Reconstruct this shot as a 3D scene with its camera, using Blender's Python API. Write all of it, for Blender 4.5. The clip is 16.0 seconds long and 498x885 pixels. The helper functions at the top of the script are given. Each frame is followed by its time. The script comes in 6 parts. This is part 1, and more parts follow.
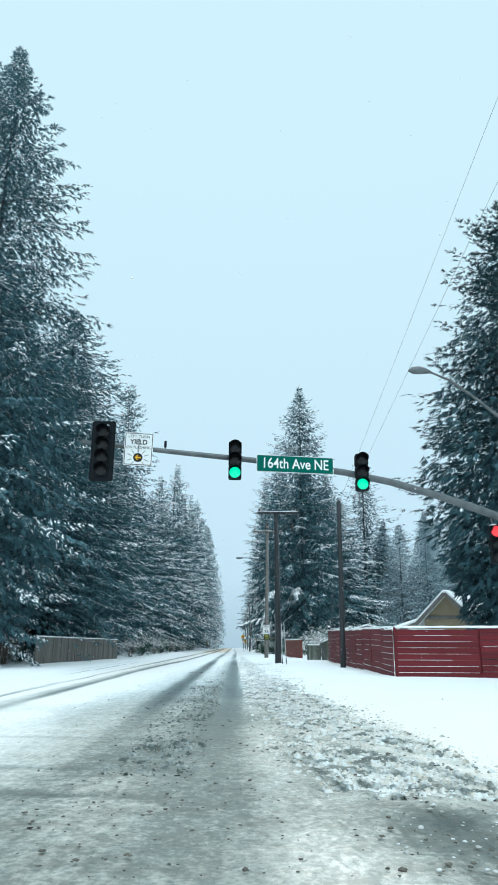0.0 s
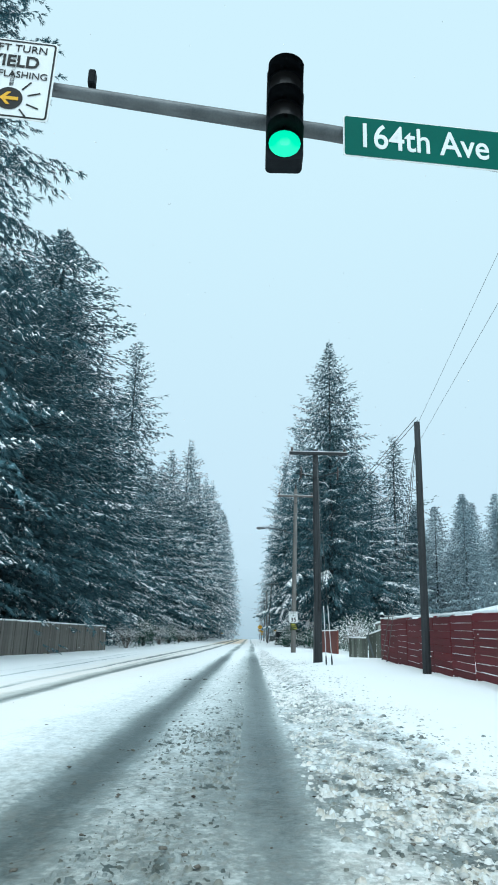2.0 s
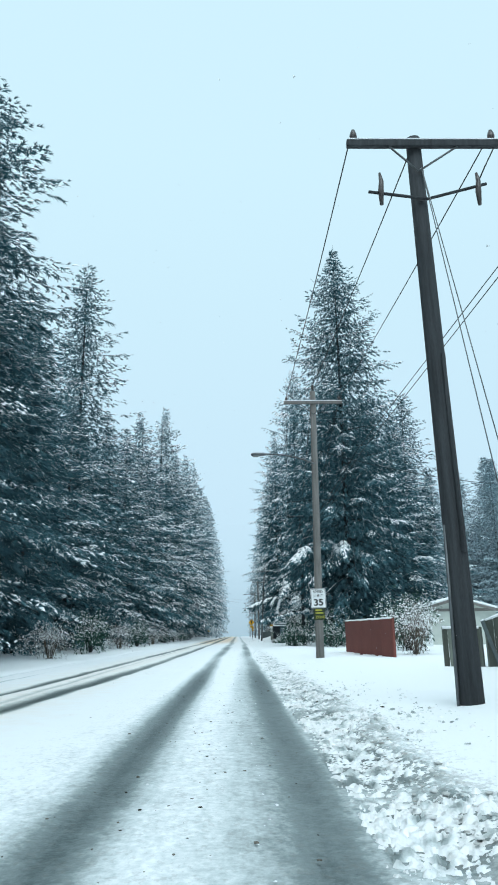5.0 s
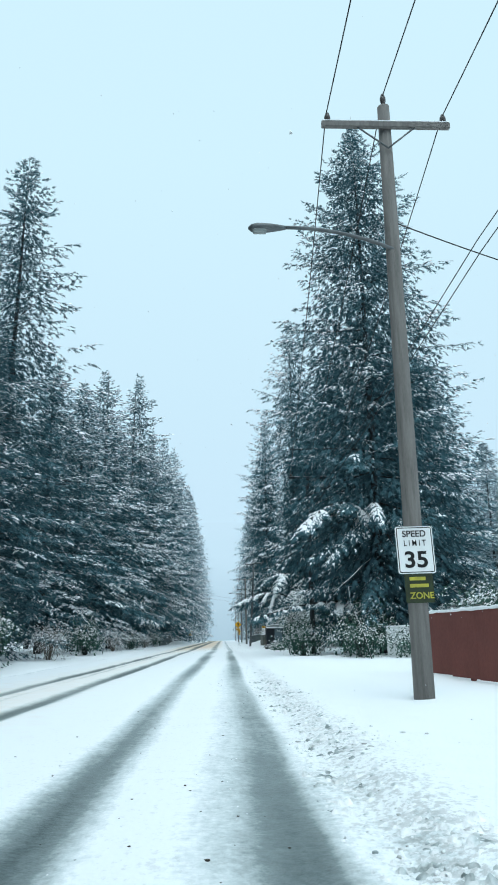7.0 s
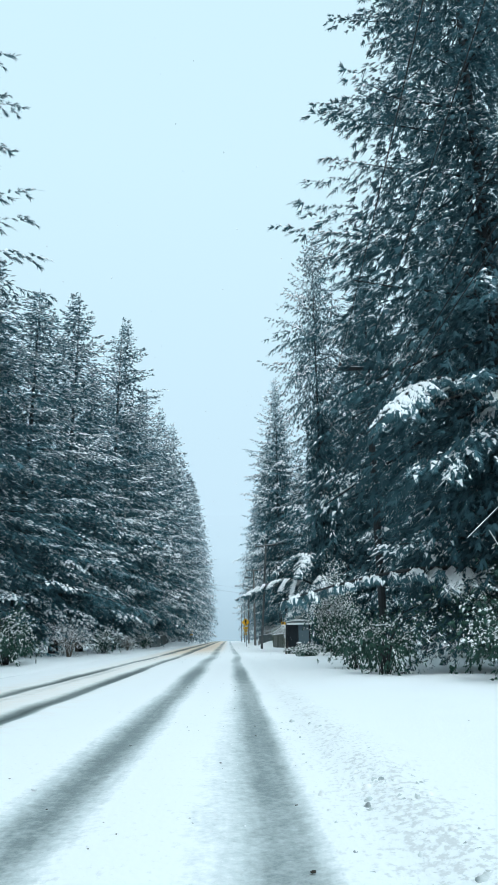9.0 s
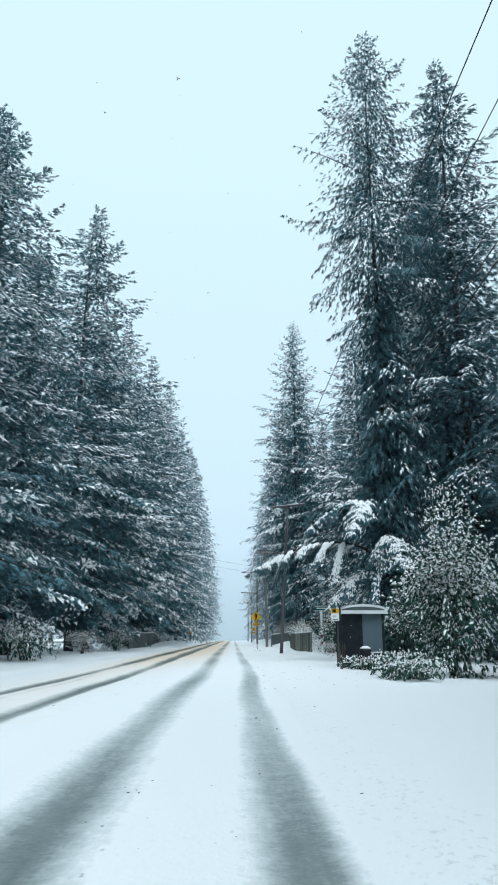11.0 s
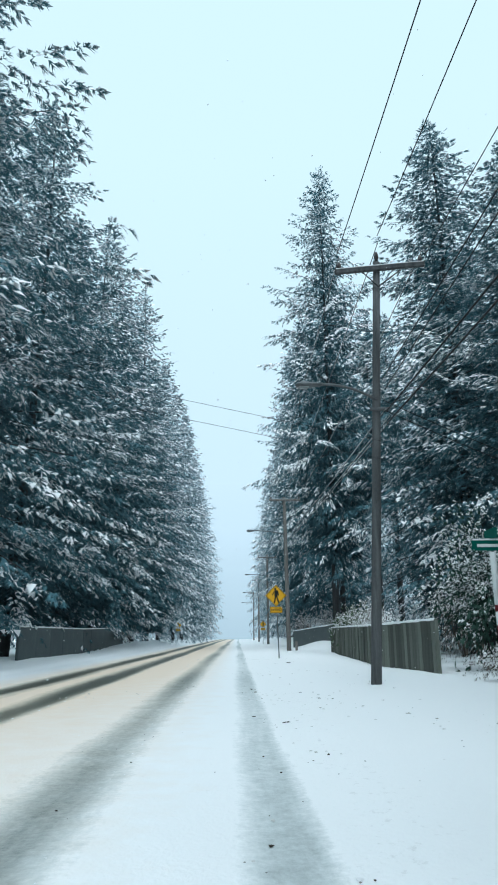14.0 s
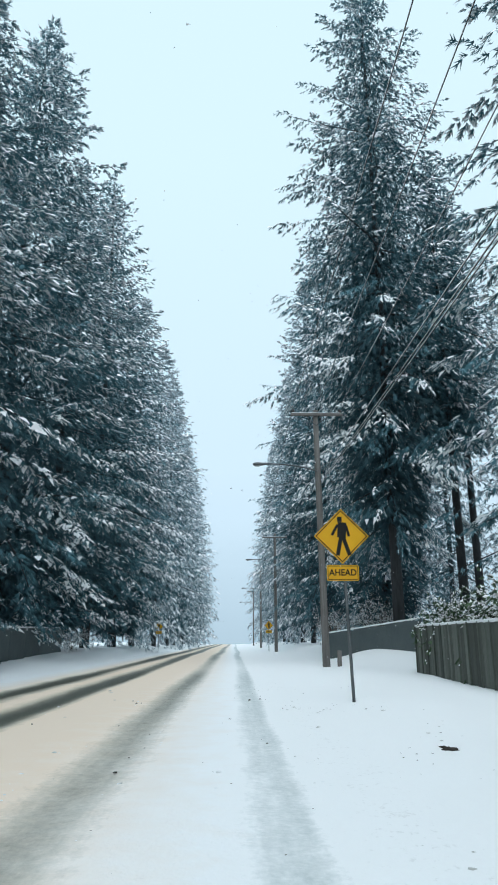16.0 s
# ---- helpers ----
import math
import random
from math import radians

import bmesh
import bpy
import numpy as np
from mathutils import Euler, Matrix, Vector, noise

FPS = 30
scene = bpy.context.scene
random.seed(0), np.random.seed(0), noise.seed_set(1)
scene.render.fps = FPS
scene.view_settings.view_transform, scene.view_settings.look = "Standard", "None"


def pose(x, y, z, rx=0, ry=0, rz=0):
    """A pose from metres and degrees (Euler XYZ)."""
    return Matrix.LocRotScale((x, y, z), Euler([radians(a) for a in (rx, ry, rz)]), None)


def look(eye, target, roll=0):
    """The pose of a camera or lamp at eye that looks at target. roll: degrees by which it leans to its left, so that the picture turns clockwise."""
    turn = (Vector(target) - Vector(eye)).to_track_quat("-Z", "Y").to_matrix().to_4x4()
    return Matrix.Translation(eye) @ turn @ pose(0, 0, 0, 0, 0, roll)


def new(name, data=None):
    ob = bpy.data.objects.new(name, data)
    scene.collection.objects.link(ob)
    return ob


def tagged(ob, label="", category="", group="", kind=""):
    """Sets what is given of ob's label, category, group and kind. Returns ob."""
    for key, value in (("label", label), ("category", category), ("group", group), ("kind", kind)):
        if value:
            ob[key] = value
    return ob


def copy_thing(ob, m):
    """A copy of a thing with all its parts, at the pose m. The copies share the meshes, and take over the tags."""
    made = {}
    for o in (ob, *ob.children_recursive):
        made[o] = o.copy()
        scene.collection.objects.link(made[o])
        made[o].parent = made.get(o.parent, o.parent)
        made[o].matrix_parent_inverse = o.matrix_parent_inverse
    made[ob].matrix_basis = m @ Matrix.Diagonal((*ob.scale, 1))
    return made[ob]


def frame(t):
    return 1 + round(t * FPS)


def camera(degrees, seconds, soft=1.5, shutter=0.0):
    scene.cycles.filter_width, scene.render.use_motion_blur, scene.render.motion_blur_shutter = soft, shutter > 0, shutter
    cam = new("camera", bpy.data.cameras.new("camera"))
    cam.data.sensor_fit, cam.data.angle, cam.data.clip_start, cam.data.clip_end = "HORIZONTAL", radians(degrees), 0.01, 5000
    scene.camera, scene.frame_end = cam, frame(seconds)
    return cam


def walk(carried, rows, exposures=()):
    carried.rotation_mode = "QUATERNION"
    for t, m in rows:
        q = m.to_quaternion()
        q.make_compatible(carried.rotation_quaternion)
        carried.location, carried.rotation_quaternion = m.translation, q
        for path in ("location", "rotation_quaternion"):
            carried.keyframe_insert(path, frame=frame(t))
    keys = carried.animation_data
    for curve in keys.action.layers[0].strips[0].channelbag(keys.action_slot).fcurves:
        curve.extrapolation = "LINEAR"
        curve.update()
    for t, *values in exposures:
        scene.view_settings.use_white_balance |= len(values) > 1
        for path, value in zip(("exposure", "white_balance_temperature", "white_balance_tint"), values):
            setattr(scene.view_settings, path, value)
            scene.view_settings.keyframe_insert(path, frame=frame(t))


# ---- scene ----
# ---------------------------------------------------------------- camera
cam = camera(40.5, 16.0, soft=1.8)
EYE = 1.147
# seconds, x, y, yaw, pitch, roll
PATH = [
    (0, 0.285, 0.000, -1.07, 16.77, 0.32),
    (0.5, 0.227, 3.005, -0.79, 16.67, 0.72),
    (1, 0.160, 6.028, -0.34, 16.52, 1.05),
    (1.5, 0.092, 9.116, 0.06, 16.32, 1.39),
    (2, 0.017, 12.182, 0.44, 16.05, 1.41),
    (2.5, -0.045, 15.142, 0.55, 15.83, 0.96),
    (3, -0.116, 18.154, 0.47, 15.71, 0.49),
    (3.5, -0.193, 21.229, 0.24, 15.76, -0.05),
    (4, -0.258, 24.323, -0.16, 15.80, -0.38),
    (4.5, -0.287, 27.748, -0.60, 15.82, -0.60),
    (5, -0.279, 31.504, -1.08, 15.82, -0.73),
    (5.5, -0.248, 35.512, -1.55, 15.84, -0.78),
    (6, -0.212, 39.692, -1.94, 15.88, -0.79),
    (6.5, -0.185, 43.964, -2.19, 15.97, -0.79),
    (7, -0.167, 48.329, -2.30, 16.12, -0.78),
    (7.5, -0.145, 52.767, -2.29, 16.20, -0.69),
    (8, -0.126, 57.267, -2.16, 16.00, -0.88),
    (8.5, -0.110, 61.937, -2.07, 16.14, -0.35),
    (9, -0.097, 66.809, -1.85, 16.15, -0.65),
    (9.5, -0.090, 71.997, -1.65, 16.15, -0.71),
    (10, -0.090, 77.500, -1.48, 16.15, -0.54),
    (10.5, -0.087, 83.171, -1.34, 16.13, -0.25),
    (11, -0.075, 88.861, -1.25, 16.11, 0.04),
    (11.5, -0.044, 94.424, -1.21, 16.10, 0.20),
    (12, 0.005, 99.859, -1.23, 16.08, 0.25),
    (12.5, 0.058, 105.334, -1.24, 16.04, 0.32),
    (13, 0.114, 110.917, -1.24, 16.01, -0.09),
    (13.5, 0.152, 116.529, -1.21, 16.00, -0.14),
    (14, 0.151, 122.070, -1.05, 15.96, -0.37),
    (14.5, 0.125, 127.484, -1.12, 15.98, -0.55),
    (15, 0.081, 132.814, -1.07, 15.97, -0.69),
    (15.5, 0.052, 138.339, -1.14, 16.02, -0.43),
    (16, 0.020, 144.131, -1.27, 16.32, -0.14),
]


def heading(x, y, yaw, pitch, roll):
    a, b = radians(yaw), radians(pitch)
    ahead = Vector((-math.sin(a) * math.cos(b), math.cos(a) * math.cos(b), math.sin(b)))
    eye = Vector((x, y, EYE))
    return look(eye, eye + ahead * 10, roll)


walk(cam, [(t, heading(*r)) for t, *r in PATH], exposures=[(0, -0.06, 6000, 7.5), (4, -0.06, 6000, 8), (6.5, -0.05, 6000, 9), (9, -0.03, 6000, 9), (11.5, 0.05, 6150, 13), (12.1, 0.05, 6150, 12.5), (12.7, 0.05, 6020, 10.5), (14, 0.05, 6020, 10.5), (15, 0.05, 6130, 12), (16, 0.04, 6200, 14)])

# ---------------------------------------------------------------- sky and sun
world = bpy.data.worlds.new("overcast")
scene.world = world
world.use_nodes = True
wn, wl = world.node_tree.nodes, world.node_tree.links
wn.clear()
w_out = wn.new("ShaderNodeOutputWorld")
w_bg = wn.new("ShaderNodeBackground")
w_sky = wn.new("ShaderNodeTexSky")
w_sky.sky_type = "NISHITA"
w_sky.sun_disc = False
w_sky.sun_elevation = radians(58)
w_sky.sun_rotation = radians(180)
w_sky.dust_density = 4.0
w_dim = wn.new("ShaderNodeVectorMath")
w_dim.operation = "SCALE"
w_dim.inputs["Scale"].default_value = 0.05
w_tc = wn.new("ShaderNodeTexCoord")
w_sep = wn.new("ShaderNodeSeparateXYZ")
w_ramp = wn.new("ShaderNodeValToRGB")
w_mix = wn.new("ShaderNodeMix")
w_mix.data_type = "RGBA"
w_mix.inputs[0].default_value = 0.94
el = w_ramp.color_ramp.elements
el[0].position, el[0].color = 0.0, (0.60, 0.785, 0.868, 1)
el[1].position, el[1].color = 0.62, (0.712, 0.925, 0.972, 1)
e = el.new(0.18)
e.color = (0.66, 0.850, 0.928, 1)
wl.new(w_tc.outputs["Generated"], w_sep.inputs[0])
wl.new(w_sep.outputs["Z"], w_ramp.inputs[0])
wl.new(w_sky.outputs[0], w_dim.inputs[0])
wl.new(w_dim.outputs[0], w_mix.inputs[6])
wl.new(w_ramp.outputs[0], w_mix.inputs[7])
wl.new(w_mix.outputs[2], w_bg.inputs["Color"])
w_bg.inputs["Strength"].default_value = 1.05
wl.new(w_bg.outputs[0], w_out.inputs["Surface"])

sun_data = bpy.data.lights.new("sun", "SUN")
sun_data.energy = 1.8
sun_data.angle = radians(40)
sun_data.color = (0.92, 1.0, 0.985)
sun = new("sun", sun_data)
sun.matrix_world = look((1, -38, 62), (0, 0, 0))


# ---------------------------------------------------------------- materials
def nodes_of(name):
    m = bpy.data.materials.new(name)
    m.use_nodes = True
    t = m.node_tree
    return m, t.nodes, t.links, t.nodes["Principled BSDF"]


def mat(name, a, b=None, rough=0.8, metal=0.0, scale=6.0, bump=0.2, fine=60.0, stretch=(1, 1, 1), spec=0.3, spread=0.0):
    """A surface of two colours mixed by a coarse and a fine noise, with relief."""
    m, n, l, p = nodes_of(name)
    b = b or tuple(c * 0.7 for c in a)
    tc = n.new("ShaderNodeTexCoord")
    mp = n.new("ShaderNodeMapping")
    mp.inputs["Scale"].default_value = stretch
    l.new(tc.outputs["Object"], mp.inputs[0])
    big, small = n.new("ShaderNodeTexNoise"), n.new("ShaderNodeTexNoise")
    for t, s in ((big, scale), (small, fine)):
        t.inputs["Scale"].default_value = s
        t.inputs["Detail"].default_value = 5
        l.new(mp.outputs[0], t.inputs["Vector"])
    add = n.new("ShaderNodeMath")
    add.operation = "MULTIPLY_ADD"
    add.inputs[1].default_value, add.inputs[2].default_value = 0.45, 0.0
    l.new(small.outputs[0], add.inputs[0])
    add2 = n.new("ShaderNodeMath")
    add2.operation = "MULTIPLY_ADD"
    add2.inputs[1].default_value = 0.75
    l.new(big.outputs[0], add2.inputs[0])
    l.new(add.outputs[0], add2.inputs[2])
    ramp = n.new("ShaderNodeValToRGB")
    ramp.color_ramp.elements[0].position, ramp.color_ramp.elements[0].color = 0.35, (*b, 1)
    ramp.color_ramp.elements[1].position, ramp.color_ramp.elements[1].color = 0.8, (*a, 1)
    l.new(add2.outputs[0], ramp.inputs[0])
    col = ramp.outputs[0]
    if spread:
        info = n.new("ShaderNodeObjectInfo")
        hsv = n.new("ShaderNodeHueSaturation")
        mr = n.new("ShaderNodeMapRange")
        mr.inputs[3].default_value, mr.inputs[4].default_value = 1 - spread, 1 + spread
        l.new(info.outputs["Random"], mr.inputs[0])
        l.new(mr.outputs[0], hsv.inputs["Value"])
        l.new(col, hsv.inputs["Color"])
        col = hsv.outputs[0]
    l.new(col, p.inputs["Base Color"])
    p.inputs["Roughness"].default_value, p.inputs["Metallic"].default_value = rough, metal
    p.inputs["Specular IOR Level"].default_value = spec
    if bump:
        bp = n.new("ShaderNodeBump")
        bp.inputs["Strength"].default_value, bp.inputs["Distance"].default_value = bump, 0.02
        l.new(add2.outputs[0], bp.inputs["Height"])
        l.new(bp.outputs[0], p.inputs["Normal"])
    return m


def glow(name, colour, strength, face=(0.02, 0.1, 0.08)):
    m, n, l, p = nodes_of(name)
    p.inputs["Base Color"].default_value = (*face, 1)
    p.inputs["Emission Color"].default_value = (*colour, 1)
    p.inputs["Emission Strength"].default_value = strength
    p.inputs["Roughness"].default_value = 0.3
    return m


def foliage(name, a, b, scale=1.3, frost=0.0):
    """Needles: dark green, each clump a little different, with snow grains caught among them."""
    m, n, l, p = nodes_of(name)
    geo = n.new("ShaderNodeNewGeometry")
    tc = n.new("ShaderNodeTexCoord")
    nz = n.new("ShaderNodeTexNoise")
    nz.inputs["Scale"].default_value = scale
    nz.inputs["Detail"].default_value = 4
    l.new(tc.outputs["Object"], nz.inputs["Vector"])
    add = n.new("ShaderNodeMath")
    add.operation = "MULTIPLY_ADD"
    add.inputs[1].default_value, add.inputs[2].default_value = 0.5, 0.0
    l.new(geo.outputs["Random Per Island"], add.inputs[0])
    add2 = n.new("ShaderNodeMath")
    add2.operation = "MULTIPLY_ADD"
    add2.inputs[1].default_value = 0.6
    l.new(nz.outputs[0], add2.inputs[0])
    l.new(add.outputs[0], add2.inputs[2])
    ramp = n.new("ShaderNodeValToRGB")
    ramp.color_ramp.elements[0].position, ramp.color_ramp.elements[0].color = 0.2, (*b, 1)
    ramp.color_ramp.elements[1].position, ramp.color_ramp.elements[1].color = 0.85, (*a, 1)
    l.new(add2.outputs[0], ramp.inputs[0])
    col = ramp.outputs[0]
    if frost:
        grain, cluster = n.new("ShaderNodeTexNoise"), n.new("ShaderNodeTexNoise")
        for t, sc, det in ((grain, 13.0, 3), (cluster, 0.9, 2)):
            t.inputs["Scale"].default_value, t.inputs["Detail"].default_value = sc, det
            l.new(tc.outputs["Object"], t.inputs["Vector"])
        both = n.new("ShaderNodeMath")
        both.operation = "MULTIPLY_ADD"
        both.inputs[1].default_value = 0.45
        l.new(cluster.outputs[0], both.inputs[0])
        l.new(grain.outputs[0], both.inputs[2])
        edge = n.new("ShaderNodeMapRange")
        edge.inputs[1].default_value, edge.inputs[2].default_value = 0.98 - 0.5 * frost, 1.06 - 0.5 * frost
        l.new(both.outputs[0], edge.inputs[0])
        mix = n.new("ShaderNodeMix")
        mix.data_type = "RGBA"
        mix.inputs[7].default_value = (0.72, 0.76, 0.79, 1)
        l.new(edge.outputs[0], mix.inputs[0])
        l.new(col, mix.inputs[6])
        col = mix.outputs[2]
    l.new(col, p.inputs["Base Color"])
    p.inputs["Roughness"].default_value = 0.75
    p.inputs["Specular IOR Level"].default_value = 0.25
    return m


M_NEEDLE = foliage("fir_needles", (0.080, 0.170, 0.196), (0.040, 0.105, 0.128), frost=0.28)
M_LADEN = foliage("snow_laden_needles", (0.092, 0.205, 0.240), (0.048, 0.128, 0.158), frost=0.27)
# Darker copy of the fir needles, with the shade inside crowns in its colour.
M_INNER_SHADE = foliage("shade_toned_inner_needles", (0.058, 0.122, 0.142), (0.028, 0.072, 0.088))
M_CEDAR = foliage("cedar_sprays", (0.026, 0.062, 0.070), (0.010, 0.030, 0.036))
M_LEAF = foliage("shrub_leaves", (0.055, 0.120, 0.088), (0.020, 0.052, 0.045), 4)
M_HEDGE = foliage("hedge_leaves", (0.105, 0.165, 0.085), (0.035, 0.07, 0.04), 4)
M_TWIGS = foliage("bare_twigs", (0.16, 0.13, 0.10), (0.06, 0.05, 0.045), 4)
M_BARK = mat("fir_bark", (0.052, 0.054, 0.056), (0.019, 0.021, 0.023), 0.95, scale=3, fine=25, bump=0.8, stretch=(3, 3, 0.5))
M_SNOW = mat("clean_snow", (0.93, 0.935, 0.94), (0.85, 0.865, 0.88), 0.7, scale=3, fine=40, bump=0.25)
M_POLE = mat("weathered_pole", (0.23, 0.215, 0.20), (0.105, 0.10, 0.095), 0.9, scale=2.5, fine=30, bump=0.5, stretch=(6, 6, 0.4))
M_POLE_DARK = mat("creosoted_pole", (0.058, 0.063, 0.068), (0.022, 0.024, 0.026), 0.85, scale=2.5, fine=30, bump=0.5, stretch=(6, 6, 0.4))
M_POLE_WORN = mat("worn_tarred_pole", (0.150, 0.155, 0.158), (0.040, 0.044, 0.047), 0.9, scale=1.6, fine=28, bump=0.6, stretch=(6, 6, 0.35))
M_RED = mat("red_stained_boards", (0.160, 0.014, 0.020), (0.075, 0.008, 0.012), 0.7, scale=1.6, fine=35, bump=0.35, stretch=(0.5, 0.5, 5), spread=0.16)
M_BROWN = mat("brown_red_boards", (0.20, 0.066, 0.052), (0.125, 0.040, 0.034), 0.8, scale=1.2, fine=20, bump=0.2, spread=0.05)
M_GREYFENCE = mat("grey_green_boards", (0.150, 0.162, 0.142), (0.065, 0.078, 0.062), 0.9, scale=2, fine=25, bump=0.4, stretch=(4, 4, 0.5), spread=0.5)
M_OLDFENCE = mat("old_grey_boards", (0.19, 0.175, 0.155), (0.085, 0.08, 0.075), 0.9, scale=2, fine=25, bump=0.4, stretch=(4, 4, 0.5), spread=0.2)
M_GREYWALL = mat("dark_grey_panel", (0.105, 0.128, 0.13), (0.065, 0.082, 0.086), 0.8, scale=1.2, fine=20, bump=0.2, spread=0.08)
M_STEEL = mat("galvanised_steel", (0.17, 0.18, 0.185), (0.09, 0.10, 0.105), 0.55, 0.6, scale=5, fine=60, bump=0.08)
M_BLACK = mat("black_housing", (0.012, 0.015, 0.018), (0.006, 0.008, 0.010), 0.7, scale=8, bump=0.1, spec=0.1)
M_DARKMETAL = mat("dark_coated_metal", (0.020, 0.026, 0.031), (0.010, 0.014, 0.018), 0.5, scale=6, bump=0.1, spec=0.2)
M_WIRE = mat("cable", (0.02, 0.021, 0.022), None, 0.6, bump=0)
M_GREENSIGN = mat("green_sheeting", (0.006, 0.115, 0.088), (0.005, 0.095, 0.073), 0.6, scale=2, bump=0.02, spec=0.06)
M_WHITESIGN = mat("white_sheeting", (0.80, 0.81, 0.80), (0.72, 0.73, 0.73), 0.5, scale=3, bump=0.02)
M_YELLOWSIGN = mat("yellow_sheeting", (0.80, 0.42, 0.012), (0.70, 0.36, 0.012), 0.5, scale=3, bump=0.02)
M_INK = mat("black_ink", (0.012, 0.012, 0.012), None, 0.6, bump=0)
M_RECTIFLECT = mat("faded_yellow_plate", (0.50, 0.46, 0.05), (0.25, 0.24, 0.05), 0.6, scale=9, bump=0.05)
M_PLATE = mat("worn_dark_plate", (0.035, 0.05, 0.022), (0.012, 0.016, 0.012), 0.6, scale=9, bump=0.05)
M_GREENLAMP = glow("green_lens_lit", (0.02, 0.90, 0.46), 1.05)
M_REDLAMP = glow("red_lens_lit", (1.0, 0.05, 0.06), 1.2, (0.2, 0.01, 0.01))
M_LENS = mat("unlit_lens", (0.016, 0.015, 0.016), (0.008, 0.008, 0.008), 0.35, bump=0)
M_CREAM = mat("tan_siding", (0.33, 0.27, 0.18), (0.26, 0.21, 0.14), 0.8, scale=2, fine=30, bump=0.2)
M_PALE = mat("pale_green_siding", (0.50, 0.53, 0.48), (0.40, 0.43, 0.40), 0.7, scale=2, fine=30, bump=0.1)
M_WHITEPAINT = mat("white_paint", (0.74, 0.76, 0.75), (0.64, 0.67, 0.67), 0.6, scale=1.5, fine=30, bump=0.1)
M_CERAMIC = mat("insulator", (0.10, 0.085, 0.08), (0.05, 0.045, 0.045), 0.3, bump=0)
M_LAMPGLASS = mat("luminaire_lens", (0.30, 0.33, 0.32), (0.2, 0.22, 0.22), 0.2, bump=0)
M_LITTER = mat("fir_litter", (0.06, 0.05, 0.04), (0.02, 0.018, 0.016), 0.9, bump=0)

m, n, l, p = nodes_of("shelter_glass")
p.inputs["Base Color"].default_value = (0.16, 0.22, 0.25, 1)
p.inputs["Roughness"].default_value = 0.25
p.inputs["Transmission Weight"].default_value = 0.3
p.inputs["IOR"].default_value = 1.3
M_GLASS = m


def slush_material():
    """Snow on the road: clean, driven to wet grey slush, and sanded to a tan."""
    m, n, l, p = nodes_of("road_snow")
    tc = n.new("ShaderNodeTexCoord")
    slush, tan, soil = n.new("ShaderNodeAttribute"), n.new("ShaderNodeAttribute"), n.new("ShaderNodeAttribute")
    slush.attribute_name, tan.attribute_name, soil.attribute_name = "slush", "sand", "soil"

    def noise_node(scale, detail=6, stretch=(1, 1, 1)):
        mp = n.new("ShaderNodeMapping")
        mp.inputs["Scale"].default_value = stretch
        l.new(tc.outputs["Object"], mp.inputs[0])
        t = n.new("ShaderNodeTexNoise")
        t.inputs["Scale"].default_value, t.inputs["Detail"].default_value = scale, detail
        t.inputs["Roughness"].default_value = 0.65
        l.new(mp.outputs[0], t.inputs["Vector"])
        return t.outputs[0]

    def maths(op, a, b, c=None):
        t = n.new("ShaderNodeMath")
        t.operation = op
        for k, v in enumerate((a, b, c)):
            if v is None:
                continue
            if isinstance(v, (int, float)):
                t.inputs[k].default_value = v
            else:
                l.new(v, t.inputs[k])
        return t.outputs[0]

    def ramp(fac, *stops):
        t = n.new("ShaderNodeValToRGB")
        e = t.color_ramp.elements
        for k, (pos, c) in enumerate(stops):
            s = e[k] if k < 2 else e.new(pos)
            s.position, s.color = pos, (*c, 1)
        l.new(fac, t.inputs[0])
        return t.outputs[0]

    coarse, fine, streak = noise_node(2.2), noise_node(22, 4), noise_node(5, 5, (1.6, 0.16, 1))
    wet = maths("ADD", slush.outputs["Fac"], maths("MULTIPLY_ADD", coarse, 0.22, -0.11))
    wet = maths("ADD", wet, maths("MULTIPLY_ADD", streak, 0.20, -0.10))
    churn = maths("MULTIPLY_ADD", soil.outputs["Fac"], 0.30, 0.14)
    wet = maths("ADD", wet, maths("MULTIPLY", maths("SUBTRACT", fine, 0.5), churn))
    wet = maths("ADD", wet, maths("MULTIPLY", maths("SUBTRACT", noise_node(11, 5, (1, 0.75, 1)), 0.5), churn))
    grey = ramp(wet, (0.20, (0.935, 0.94, 0.945)), (0.95, (0.098, 0.124, 0.126)), (0.42, (0.62, 0.66, 0.66)), (0.68, (0.245, 0.285, 0.285)))
    sand = ramp(maths("ADD", tan.outputs["Fac"], maths("MULTIPLY_ADD", coarse, 0.5, -0.25)), (0.1, (1, 1, 1)), (0.9, (0.93, 0.76, 0.61)))
    mix = n.new("ShaderNodeMix")
    mix.data_type, mix.blend_type = "RGBA", "MULTIPLY"
    mix.inputs[0].default_value = 1
    l.new(grey, mix.inputs[6])
    l.new(sand, mix.inputs[7])
    grit = maths("MULTIPLY_ADD", soil.outputs["Fac"], 0.16, noise_node(19, 5, (1, 0.7, 1)))
    spot = ramp(maths("MULTIPLY_ADD", coarse, 0.35, grit), (0.86, (0, 0, 0)), (0.95, (1, 1, 1)))
    dirt = n.new("ShaderNodeMix")
    dirt.data_type = "RGBA"
    l.new(maths("MULTIPLY", spot, maths("MINIMUM", maths("MULTIPLY", soil.outputs["Fac"], 0.24), 0.34)), dirt.inputs[0])
    l.new(mix.outputs[2], dirt.inputs[6])
    dirt.inputs[7].default_value = (0.20, 0.18, 0.155, 1)
    l.new(dirt.outputs[2], p.inputs["Base Color"])
    l.new(ramp(wet, (0.3, (0.75, 0.75, 0.75)), (0.85, (0.45, 0.45, 0.45))), p.inputs["Roughness"])
